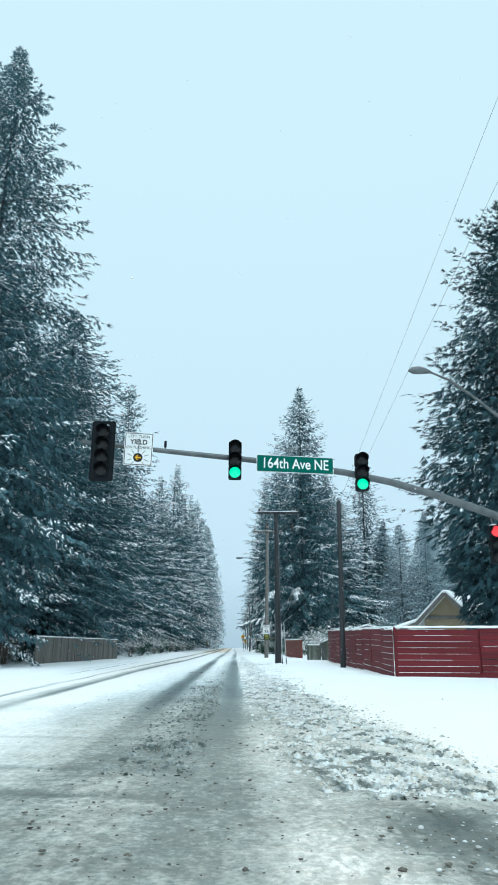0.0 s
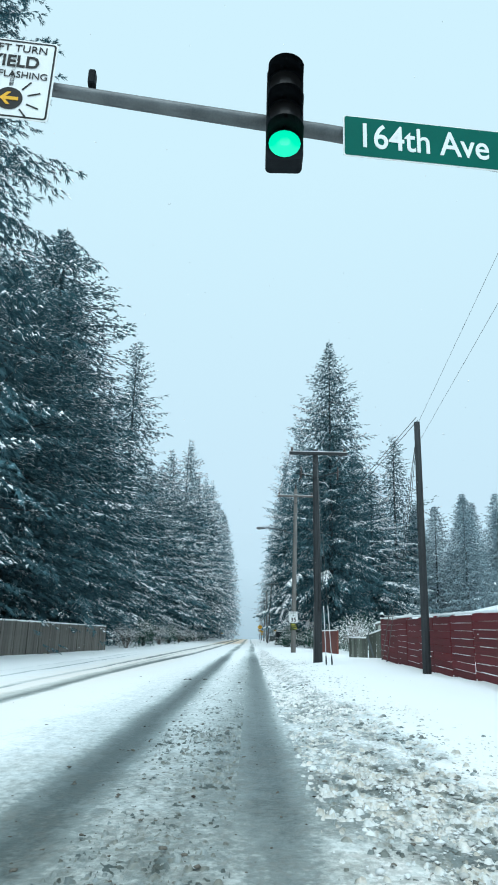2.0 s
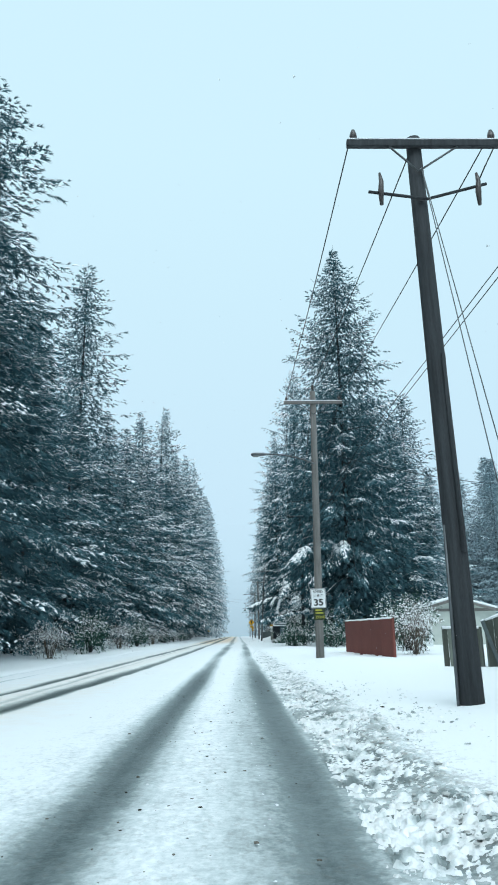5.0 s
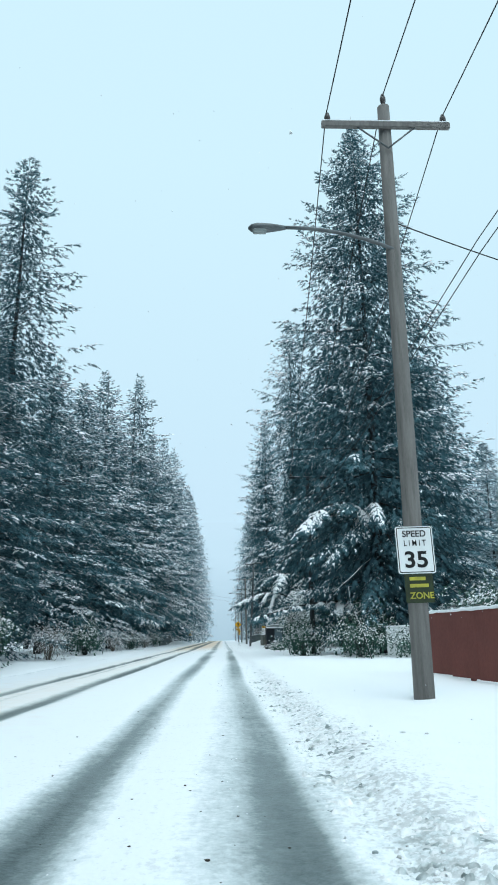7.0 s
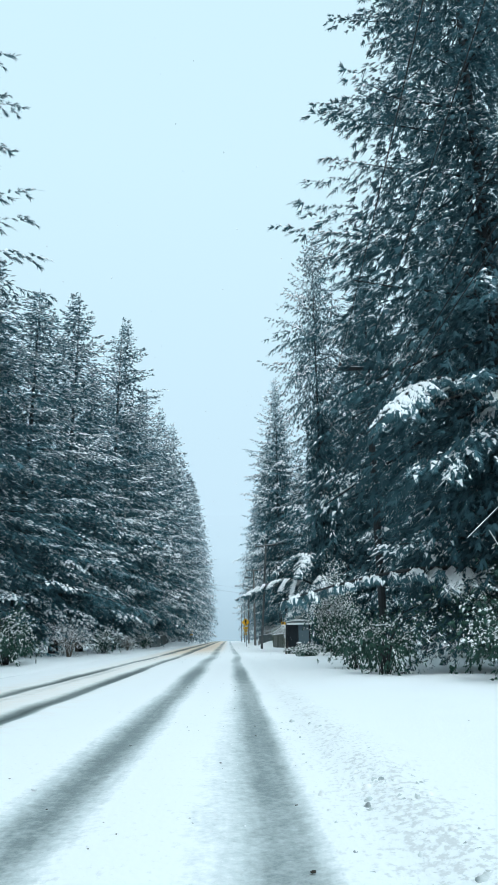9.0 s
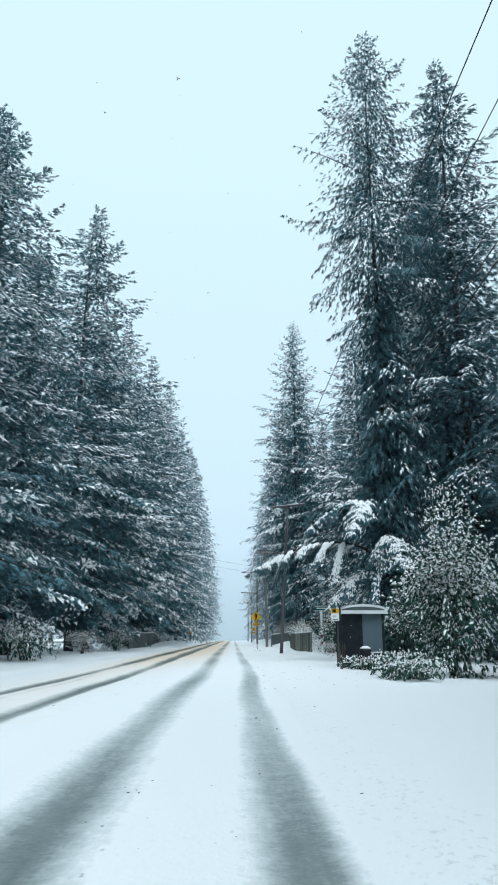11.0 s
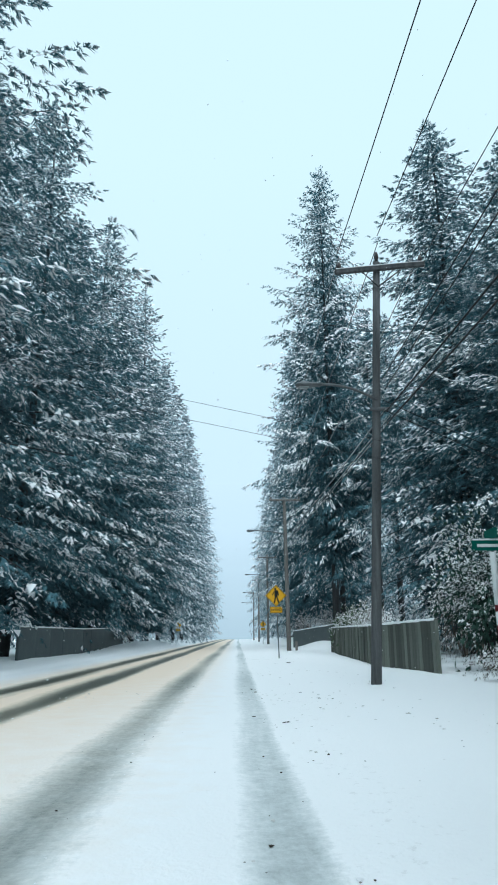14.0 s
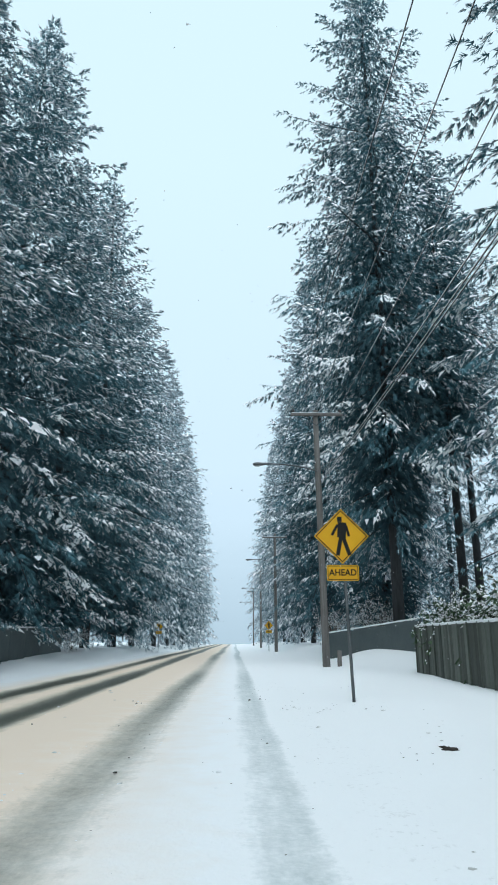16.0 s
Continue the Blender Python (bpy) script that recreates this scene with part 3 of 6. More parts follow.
# ---------------------------------------------------------------- conifers
TUFT = [(0.0, 1.0, 0.0, 0.9), (0.75, 0.50, 0.10, 0.75), (-0.75, 0.50, 0.18, 0.75), (0.62, 0.42, 0.42, 0.75), (-0.62, 0.42, 0.50, 0.75)]

NEEDLES = [(0.0, 1.0, 0.0, 0.9), (0.62, 0.72, 0.04, 0.8), (-0.62, 0.72, 0.12, 0.8), (0.52, 0.58, 0.38, 0.7), (-0.52, 0.58, 0.46, 0.7)]


def spray(rng, o, d, up, ln, wd, droop, form=TUFT):
    """Feathery sprays of slim leaflets. o, d, up: arrays of origin, direction and upper side."""
    n = len(o)
    side = np.cross(d, up)
    side /= np.linalg.norm(side, axis=1, keepdims=True) + 1e-9
    verts = []
    for ang, l, s0, w0 in form:
        turn = ang + rng.normal(0, 0.12, (n, 1))
        dd = d * np.cos(turn) + side * np.sin(turn)
        ss = side * np.cos(turn) - d * np.sin(turn)
        l = l * rng.uniform(0.75, 1.25, n) if ang else l + 0 * ln
        dr = np.zeros((n, 3))
        dr[:, 2] = -droop * ln * l * (1.0 if ang == 0 else 1.5)
        b = o + d * (ln * s0)[:, None]
        b[:, 2] -= droop * ln * s0
        w = (wd * w0)[:, None]
        verts.append(np.stack([b - ss * w * 0.5, b + ss * w * 0.5, b + dd * (ln * l)[:, None] + dr], 1))
    V = np.stack(verts, 1).reshape(-1, 3)
    F = np.arange(3 * len(form) * n).reshape(-1, 3)
    return V, F


def snow_caps(rng, o, d, up, ln, wd, droop, thick):
    """Small three-sided clumps of snow lying along the given directions."""
    n = len(o)
    side = np.cross(d, up)
    side /= np.linalg.norm(side, axis=1, keepdims=True) + 1e-9
    o = o + up * 0.015
    L, w = ln[:, None], wd[:, None]
    dr = np.zeros((n, 3))
    dr[:, 2] = -droop * ln
    j = rng.uniform(0.0, 0.5, (n, 1))
    top = o + d * L * rng.uniform(0.3, 0.6, (n, 1)) + dr * 0.25
    top[:, 2] += thick
    V = np.stack([o + d * L * j + side * w * 0.5 + dr * 0.4, o + d * L + dr, o + d * L * (0.45 - j) - side * w * 0.5 + dr * 0.4, top], 1).reshape(-1, 3)
    b = 4 * np.arange(n)[:, None]
    F = np.concatenate([b + [0, 1, 3], b + [1, 2, 3], b + [2, 0, 3]], 1).reshape(-1, 3)
    return V, F


def conifer(name, seed, h=36.0, r=7.0, whorls=38, per=7, snow=0.5, low=0.06, droop=0.55, fine=1.0, gap=0.155, sparse=0.0, needles=None, full=1.5, wild=1.2, skirt=0.22, foot=0.55, core=3200, fill=0.55, heap=1.0, knee=None, inner=None, tip=0.72, label=""):
    """One snowy conifer: tapered trunk, whorls of sagging limbs, each with side twigs set with small drooping tufts, snow on the upper sides."""
    rng = np.random.default_rng(seed)
    knee = low - 0.02 if knee is None else knee
    root = empty(name, Matrix(), label, "tree", "snowy conifers along the road")
    k = 9
    bend = rng.normal(0, 0.15, 2)
    pts = [(bend[0] * math.sin(3 * i / k), bend[1] * math.sin(2.4 * i / k), -0.3 + (h + 0.3) * i / k) for i in range(k + 1)]
    part("trunk", tube(pts, [0.0085 * h * (1 - i / k) ** 1.1 + 0.008 for i in range(k + 1)], 9), M_BARK, root, "dark furrowed bark")
    level = low + (0.985 - low) * (1 - (1 - ((np.arange(whorls) + rng.uniform(-0.25, 0.25, whorls)) / whorls).clip(0, 1)) ** 1.3)
    u = (np.repeat(level, per) + rng.normal(0, 0.013, whorls * per) * (1.05 - np.repeat(level, per))).clip(low, 0.992)
    branches = len(u)
    az = np.arange(branches) * 2.39996 + rng.normal(0, 0.35, branches)
    lump = 0.93 + 0.26 * value_noise(az * 0.8 + 5, u * h * 0.24, seed) + 0.11 * rng.normal(0, 1, branches)
    shape = np.tanh(full * (1 - u)) / math.tanh(full) * (tip + (1 - tip) * smooth(1 - u, 0, 0.16)) * (foot + (1 - foot) * smooth(u, knee, knee + 0.02 + skirt))
    R = r * shape * np.clip(lump, 0.30, wild) + 0.10
    keep = rng.uniform(0, 1, branches) > sparse
    pitch = -0.20 + 0.80 * u ** 1.7 + rng.normal(0, 0.15, branches)
    sag = droop * (1.0 - 0.75 * u) * rng.uniform(0.6, 1.45, branches)
    load = np.clip(0.80 + 1.9 * value_noise(az * 1.1, u * h * 0.3, seed + 5) + 0.6 * rng.normal(0, 1, branches), 0.02, 3.2)
    O, D, LT, S, B, G = [], [], [], [], [], []
    limb = bmesh.new()
    zed = np.array([0, 0, 1.0])
    for i in np.nonzero(keep)[0]:
        ca, sa = math.cos(az[i]), math.sin(az[i])
        out, perp = np.array([ca, sa, 0.0]), np.array([-sa, ca, 0.0])
        L = R[i]
        nt = max(5, int(L / (0.27 * fine) * (0.75 + 0.25 * (L < 2))))
        s = (0.16 + 0.84 * ((np.arange(nt) + rng.uniform(0, 0.8, nt)) / nt) ** 0.85).clip(0, 1)
        line = lambda t: out * (L * t)[:, None] + zed * (L * (math.tan(pitch[i]) * t - sag[i] * t ** 2 * 0.60 + 0.12 * t ** 4))[:, None] + perp * (0.07 * L * np.sin(3 * t + i))[:, None]
        c = line(s)
        c[:, 2] += u[i] * h
        sg = np.where((np.arange(nt) + i) % 2 == 0, 1.0, -1.0)
        tan = out + zed * (math.tan(pitch[i]) - 1.2 * sag[i] * s + 0.48 * s ** 3)[:, None]
        spread = (1.15 - 0.75 * s ** 1.5) * rng.uniform(0.6, 1.2, nt)
        spread[-1] = 0.0
        d = tan * np.cos(spread)[:, None] + perp * (np.sin(spread) * sg)[:, None]
        d[:, 2] -= rng.uniform(0.0, 0.7, nt) * droop * (1 - 0.75 * u[i])
        d += rng.normal(0, 0.08, (nt, 3))
        d /= np.linalg.norm(d, axis=1, keepdims=True)
        O.append(c), D.append(d), S.append(s), B.append(np.full(nt, load[i])), G.append(np.full(nt, u[i]))
        LT.append((0.22 + 0.30 * min(L, 4.5) ** 0.8 * (1.06 - s) ** 0.6) * rng.uniform(0.6, 1.3, nt) * (0.30 + 0.70 * min(1.0, L / 1.3)))
        if L > 1.2 and (i % 4 == 0 or lump[i] > 1.3):
            t = np.linspace(0, 0.85, 4)
            q = line(t)
            q[:, 2] += u[i] * h
            tube(q, [0.010 * L, 0.008 * L, 0.005 * L, 0.003 * L], 3, False, limb)
    O, D, LT, S, B, G = (np.concatenate(q) for q in (O, D, LT, S, B, G))
    # tufts strung along each twig
    count = np.maximum(2, np.round(LT / (gap * fine))).astype(int)
    at = np.repeat(np.arange(len(O)), count)
    step = np.arange(len(at)) - np.repeat(np.cumsum(count) - count, count)
    m = len(at)
    q = (step + rng.uniform(0.1, 0.9, m)) / count[at]
    hang = droop * (1 - 0.6 * G[at])
    o = O[at] + D[at] * (LT[at] * q)[:, None]
    o[:, 2] -= hang * LT[at] * q ** 2 * 0.55
    side = np.cross(D[at], zed)
    side /= np.linalg.norm(side, axis=1, keepdims=True) + 1e-9
    turn = np.where(step % 2 == 0, 1.0, -1.0) * (1 - q ** 3) * rng.uniform(0.2, 1.1, m)
    d = D[at] * np.cos(turn)[:, None] + side * np.sin(turn)[:, None]
    d[:, 2] -= hang * rng.uniform(0.1, 1.5, m)
    d += rng.normal(0, 0.15, (m, 3))
    d /= np.linalg.norm(d, axis=1, keepdims=True)
    up = zed + rng.normal(0, 0.35, (m, 3))
    up -= d * (up * d).sum(1, keepdims=True)
    up /= np.linalg.norm(up, axis=1, keepdims=True)
    ln = fine * rng.uniform(0.20, 0.42, m) * np.clip(0.50 + 6 * (1 - G[at]), 0.5, 1)
    V, F = spray(rng, o, d, up, ln, ln * rng.uniform(0.16, 0.24, m), 0.10, NEEDLES)
    crown = tagged(raw("crown", V, F, needles or M_NEEDLE, root, "dark green drooping needle sprays"), kind="stuff")
    tagged(part("branchwood", limb, M_BARK, crown), kind="stuff")
    # dense growth round the trunk; its default darker tone paints in crown shade
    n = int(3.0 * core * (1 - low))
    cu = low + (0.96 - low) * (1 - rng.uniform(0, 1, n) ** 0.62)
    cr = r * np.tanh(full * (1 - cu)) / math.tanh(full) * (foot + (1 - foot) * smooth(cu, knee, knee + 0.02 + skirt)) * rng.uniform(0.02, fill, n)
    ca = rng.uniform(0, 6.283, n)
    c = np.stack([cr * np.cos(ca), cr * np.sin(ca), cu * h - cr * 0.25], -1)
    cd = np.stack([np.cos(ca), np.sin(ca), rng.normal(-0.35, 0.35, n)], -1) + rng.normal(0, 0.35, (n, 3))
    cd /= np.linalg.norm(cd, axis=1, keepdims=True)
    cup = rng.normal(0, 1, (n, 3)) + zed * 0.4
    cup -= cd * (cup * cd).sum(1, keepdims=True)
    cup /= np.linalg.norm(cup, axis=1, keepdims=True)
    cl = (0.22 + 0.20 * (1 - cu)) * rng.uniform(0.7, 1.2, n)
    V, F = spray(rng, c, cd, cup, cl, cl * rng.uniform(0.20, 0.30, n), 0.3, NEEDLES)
    tagged(raw("inner_growth", V, F, inner or M_INNER_SHADE, root, "inner twigs and needles, toned for shade or haze"), kind="stuff")
    # snow clings to the tufts of the loaded boughs
    patch = value_noise(o[:, 0] * 0.8 + 3, o[:, 2] * 0.7 + o[:, 1] * 0.6, seed + 1)
    pick = rng.uniform(0, 1, m) < snow * (0.25 + 0.75 * S[at]) * np.clip(0.72 + 2.0 * patch, 0.03, 2.0) * B[at]
    j = np.nonzero(pick)[0]
    n = len(j)
    V, F = snow_caps(rng, o[j] + zed * 0.01, d[j], up[j], heap * ln[j] * rng.uniform(0.55, 1.0, n), heap * ln[j] * rng.uniform(0.30, 0.58, n), 0.10, 0.02 + 0.04 * rng.uniform(0, 1, n))
    tagged(raw("snow_cover", V, F, M_SNOW, root, "white snow lying on the branches"), kind="stuff")
    return root


def put_tree(proto, x, y, h, r, base=(36.0, 7.0), turn=0.0, lean=0.0):
    z = gz(x, y) - 0.05
    m = pose(x, y, z, lean, 0, turn) @ Matrix.Diagonal((r / base[1], r / base[1], h / base[0], 1))
    return copy_thing(proto, m)


random.seed(4)
# Far needles: pale base colour carries distance haze; the grains are snow.
M_FAR_HAZE = foliage("haze_pale_needles", (0.20, 0.28, 0.31), (0.12, 0.175, 0.20), frost=0.5)
M_BACK_HAZE = foliage("haze_pale_back_needles", (0.38, 0.48, 0.52), (0.25, 0.335, 0.37), frost=0.25)
FIR = "tall dark green fir with snow on its branches"
THICK = "very tall snow-laden fir standing in a roadside row"
FAR_FIR = "distant roadside fir with haze in its needle colour"
PROTO = [
    conifer("fir_tree", 11, fine=0.85, full=1.9, whorls=46, per=8, wild=1.12, tip=0.42, core=6200, fill=0.80, snow=0.55, label=FIR),
    conifer("fir_tree", 12, fine=0.85, fill=0.68, snow=0.55, droop=0.7, low=0.04, label=FIR),
    conifer("fir_tree", 13, fine=0.82, snow=0.9, heap=1.55, droop=0.55, low=0.05, foot=0.40, needles=M_LADEN, wild=1.3, label=THICK),
    conifer("fir_tree", 14, fine=0.82, snow=0.9, heap=1.55, droop=0.7, low=0.04, foot=0.40, needles=M_LADEN, wild=1.3, label=THICK),
    conifer("fir_tree", 15, whorls=33, per=6, snow=0.55, droop=0.45, low=0.12, sparse=0.10, tip=1.0, label="slim open fir with thin snowy upper branches"),
    conifer("fir_tree", 19, whorls=28, per=6, snow=0.5, droop=0.6, low=0.38, needles=M_LADEN, label="tall fir with a bare lower trunk"),
    conifer("fir_tree", 20, whorls=40, per=8, fine=0.9, snow=0.45, heap=1.3, sparse=0.10, droop=0.85, low=0.03, wild=1.4, full=3.2, skirt=0.05, knee=0.49, foot=0.45, core=5000, label="huge dark fir with long drooping boughs over the verge"),
    conifer("fir_tree", 21, fine=0.82, whorls=38, snow=0.9, heap=1.45, droop=0.65, low=0.14, foot=0.40, wild=1.3, tip=1.15, full=2.0, needles=M_LADEN, label="tall snowy fir with a bare dark foot"),
]
# Far firs wear the pale needle colours that paint in haze.
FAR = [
    conifer("fir_tree", 16, whorls=32, per=8, fine=1.9, snow=0.55, core=1500, needles=M_FAR_HAZE, label=FAR_FIR),
    conifer("fir_tree", 17, whorls=32, per=8, fine=1.9, snow=0.55, core=1500, droop=0.7, low=0.04, needles=M_FAR_HAZE, label=FAR_FIR),
    conifer("fir_tree", 22, whorls=36, per=9, fine=1.35, snow=0.14, core=6000, fill=0.85, full=1.35, droop=0.5, low=0.03, needles=M_BACK_HAZE, inner=M_BACK_HAZE, label="dense fir beyond the houses with haze in its needle colour"),
]
CEDAR = conifer("cedar_tree", 18, h=23.0, r=6.4, whorls=42, per=13, fine=0.85, gap=0.17, snow=0.02, droop=0.22, core=9500, fill=0.95, low=0.06, needles=M_CEDAR, full=1.8, foot=0.55, skirt=0.40, label="dark broad cedar behind the red board fence")

# x, y, height, radius, kind
LEFT = [
    (-13.2, 33, 36.5, 6.0, 0), (-15.0, 40, 26, 6.4, 1), (-13.8, 47, 22, 6.0, 0), (-13.6, 56, 25, 6.4, 1),
    (-16.2, 61.5, 33.7, 8.6, 0), (-14.6, 70, 22, 6.2, 1), (-15.4, 78, 25, 6.6, 2), (-14.0, 86, 20, 6.0, 1),
    (-15.7, 95.2, 39, 8.6, 4), (-14.4, 103, 24, 6.4, 2), (-14.0, 112, 26, 6.6, 3), (-13.7, 121.9, 31.2, 7.0, 2),
    (-13.6, 131, 28, 6.6, 3), (-12.5, 142.5, 39.1, 7.4, 2), (-13.0, 151, 31, 6.6, 3), (-12.4, 160, 36.5, 6.4, 2),
    (-12.2, 169, 33, 6.8, 3), (-11.8, 179, 40, 6.6, 2), (-11.6, 188, 36, 7.0, 3), (-11.4, 198, 43, 6.8, 2), (-11.2, 209, 38, 7.2, 3),
]
RIGHT = [
    (8.8, 87.1, 35.8, 5.9, 0), (15.2, 96.5, 22, 6.4, 3), (13.5, 100, 25, 6.4, 1),
    (7.9, 122.6, 38.2, 4.8, 6), (13.0, 124.5, 38, 6.4, 1), (15.5, 112, 30, 6.4, 1), (13.8, 131, 36, 6.6, 0),
    (8.2, 178.5, 45.0, 6.4, 7), (13.7, 161.8, 36.5, 7.6, 3), (12.4, 181, 31, 6.0, 5), (16.5, 170, 33, 6.4, 3), (15.8, 188, 34, 6.4, 5),
    (25.7, 132, 38, 10.0, 4), (11.0, 194, 33, 6.0, 3), (9.0, 209, 45, 6.6, 2), (13.4, 150, 25, 6.0, 3), (20, 165, 29, 6.6, 2), (9.8, 185, 40, 6.0, 7), (17.0, 141, 26, 6.2, 2), (20, 152, 27, 6.4, 3),
]
for k, (x, y, h, r, kind) in enumerate(LEFT + RIGHT):
    put_tree(PROTO[kind], x, y, h, r * (1.24 if kind in (0, 1, 2, 3) else 1.08), turn=k * 77.0)
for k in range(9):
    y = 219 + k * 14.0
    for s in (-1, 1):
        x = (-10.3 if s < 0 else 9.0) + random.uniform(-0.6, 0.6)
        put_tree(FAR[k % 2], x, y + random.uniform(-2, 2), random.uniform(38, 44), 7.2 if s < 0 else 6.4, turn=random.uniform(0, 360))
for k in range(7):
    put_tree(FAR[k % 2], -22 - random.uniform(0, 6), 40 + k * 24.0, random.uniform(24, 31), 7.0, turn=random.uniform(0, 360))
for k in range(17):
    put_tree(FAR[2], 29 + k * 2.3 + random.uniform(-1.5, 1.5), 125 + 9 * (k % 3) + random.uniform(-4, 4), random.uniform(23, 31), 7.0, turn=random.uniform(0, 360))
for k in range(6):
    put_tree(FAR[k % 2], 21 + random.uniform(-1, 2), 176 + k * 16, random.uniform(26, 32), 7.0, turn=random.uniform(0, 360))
put_tree(CEDAR, 14.0, 28.5, 23.0, 7.1, base=(23.0, 6.4))
for proto in (*PROTO, *FAR, CEDAR):
    for o in (*proto.children_recursive, proto):
        bpy.data.objects.remove(o)


# ---------------------------------------------------------------- poles and lines
def utility_pole(x, y, height, lean_x, material, label, arm=None, lamp=None, radius=0.15, tilt=0.0):
    """A wooden pole; arm: height and half length; lamp: height of its foot, reach, tip height."""
    z0 = gz(x, y)
    root = empty("utility_pole", pose(x, y, z0), label, "utility pole", "utility poles along the road")
    part("shaft", tube([(lean_x * t, 0, -0.3 + (height + 0.3) * t) for t in (0, 0.25, 0.5, 0.75, 1)], [radius, radius * 0.93, radius * 0.87, radius * 0.8, radius * 0.72], 12), material, root)
    if arm:
        za, half, cx = arm
        t = za / height
        part("crossarm", boxed((half * 2, 0.10, 0.13), (cx, -radius * 0.85, za), (0, -tilt, 0), bevel=0.012), material, root)
        part("snow_cap", boxed((half * 2 - 0.05, 0.09, 0.03), (cx, -radius * 0.85, za + 0.078), (0, -tilt, 0), bevel=0.01), M_SNOW, root, "thin line of snow")
        for s in (-1, 1):
            part("brace", tube([(lean_x * t, -radius, za - 0.55), (cx + s * half * 0.45, -radius * 0.9, za - 0.05)], 0.018, 5), M_STEEL, root)
            zi = za + math.tan(radians(tilt)) * s * (half - 0.12)
            part("insulator", tube([(cx + s * (half - 0.12), -radius * 0.85, zi + q) for q in (0.06, 0.12, 0.15, 0.20, 0.27)], [0.025, 0.06, 0.065, 0.055, 0.03], 8), M_CERAMIC, root)
    if lamp:
        zf, reach, zt = lamp
        t = zf / height
        x0 = lean_x * t
        pts = []
        for k in range(9):
            s = k / 8
            pts.append((x0 - reach * s, -radius * 0.6, zf + (zt - zf) * (1 - (1 - s) ** 2.2)))
        bracket = part("lamp_arm", tube(pts, [0.035] * 9, 8), M_STEEL, root, "curved galvanised lamp arm")
        bm = bmesh.new()
        prof = [(0.02, 0.045), (-0.10, 0.07), (-0.28, 0.10), (-0.5, 0.115), (-0.62, 0.09), (-0.68, 0.03)]
        tube([(x0 - reach + a + 0.05, -radius * 0.6, zt - 0.01 - 0.02 * i / 5) for i, (a, b) in enumerate(prof)], [b for a, b in prof], 10, True, bm)
        for v in bm.verts:
            v.co.z = zt + (v.co.z - zt) * 0.75
        head = part("lamp_head", bm, M_STEEL, bracket, "grey cobra-head street lamp")
        part("lens", boxed((0.26, 0.16, 0.07), (x0 - reach - 0.42, -radius * 0.6, zt - 0.085), bevel=0.03), M_LAMPGLASS, bracket, "clear refractor lens")
    return root


pole_a = utility_pole(2.85, 41.1, 8.98, -0.1, M_POLE_DARK, "dark tarred utility pole with a bare crossarm", (8.78, 1.28, 0.02), radius=0.17)
part("conduit", tube([(-0.20, -0.03, -0.2), (-0.17, -0.03, 2.4)], 0.025, 6), M_STEEL, pole_a, "pale conduit")
part("sleeve", tube([(0.02, -0.17, 2.0), (0.01, -0.17, 5.0)], 0.03, 6), M_POLE_DARK, pole_a)
for dx in (-0.75, 0.85):
    part("fuse_cutout", tube([(dx, -0.16, 7.6), (dx, -0.17, 7.85), (dx + 0.02, -0.16, 8.05), (dx, -0.16, 8.2)], [0.03, 0.05, 0.04, 0.02], 7), M_CERAMIC, pole_a)
part("fuse_bracket", tube([(-0.95, -0.15, 7.85), (0, -0.17, 7.7), (1.0, -0.15, 8.0)], 0.025, 6), M_POLE_DARK, pole_a)
part("drop_wire", tube([(1.2, -0.15, 8.7), (1.02, -0.15, 8.35), (0.9, -0.15, 8.1)], 0.012, 5), M_WIRE, pole_a)

utility_pole(5.55, 34.3, 8.2, 0.05, M_POLE_DARK, "tall bare dark pole beside the red fence", radius=0.14)
pole_s = utility_pole(2.95, 59.4, 11.15, 0.12, M_POLE, "weathered grey utility pole with a street lamp", (10.6, 1.27, 0.1), (7.85, 2.09, 8.3), radius=0.17)
part("pole_top_pin", tube([(0.12, -0.02, 11.15), (0.12, -0.02, 11.3), (0.12, -0.02, 11.36), (0.12, -0.02, 11.46)], [0.02, 0.06, 0.06, 0.03], 8), M_CERAMIC, pole_s)
pole_c = utility_pole(3.24, 138.0, 10.6, 0.63, M_POLE_WORN, "weathered dark grey leaning utility pole with a street lamp", (10.38, 1.2, 0.69), (6.70, 1.40, 7.12), radius=0.125, tilt=6.0)
part("pole_top_pin", tube([(0.63, -0.02, 10.6), (0.63, -0.02, 10.75), (0.63, -0.02, 10.81), (0.63, -0.02, 10.91)], [0.02, 0.06, 0.06, 0.03], 8), M_CERAMIC, pole_c)
part("bracket", boxed((0.5, 0.08, 0.08), (0.46, -0.12, 6.45), bevel=0.01), M_STEEL, pole_c)
pole_d = utility_pole(4.0, 174.5, 11.6, -0.15, M_POLE, "weathered grey pole carrying a street lamp", (11.35, 1.22, -0.1), (8.6, 2.4, 8.95), radius=0.17)
part("marker_post", boxed((0.18, 0.12, 0.75), (0.55, -0.1, 0.3), bevel=0.02), M_POLE, pole_d)
utility_pole(5.3, 91.0, 11.3, 0.0, M_POLE_DARK, "dark utility pole among fir branches", (10.9, 1.27, 0.1), radius=0.15)
for y in (212, 250, 290):
    utility_pole(4.1, y, 11.4, 0.0, M_POLE, "distant utility pole with a crossarm", (11.0, 1.25, 0), (8.5, 2.3, 8.8), radius=0.16)

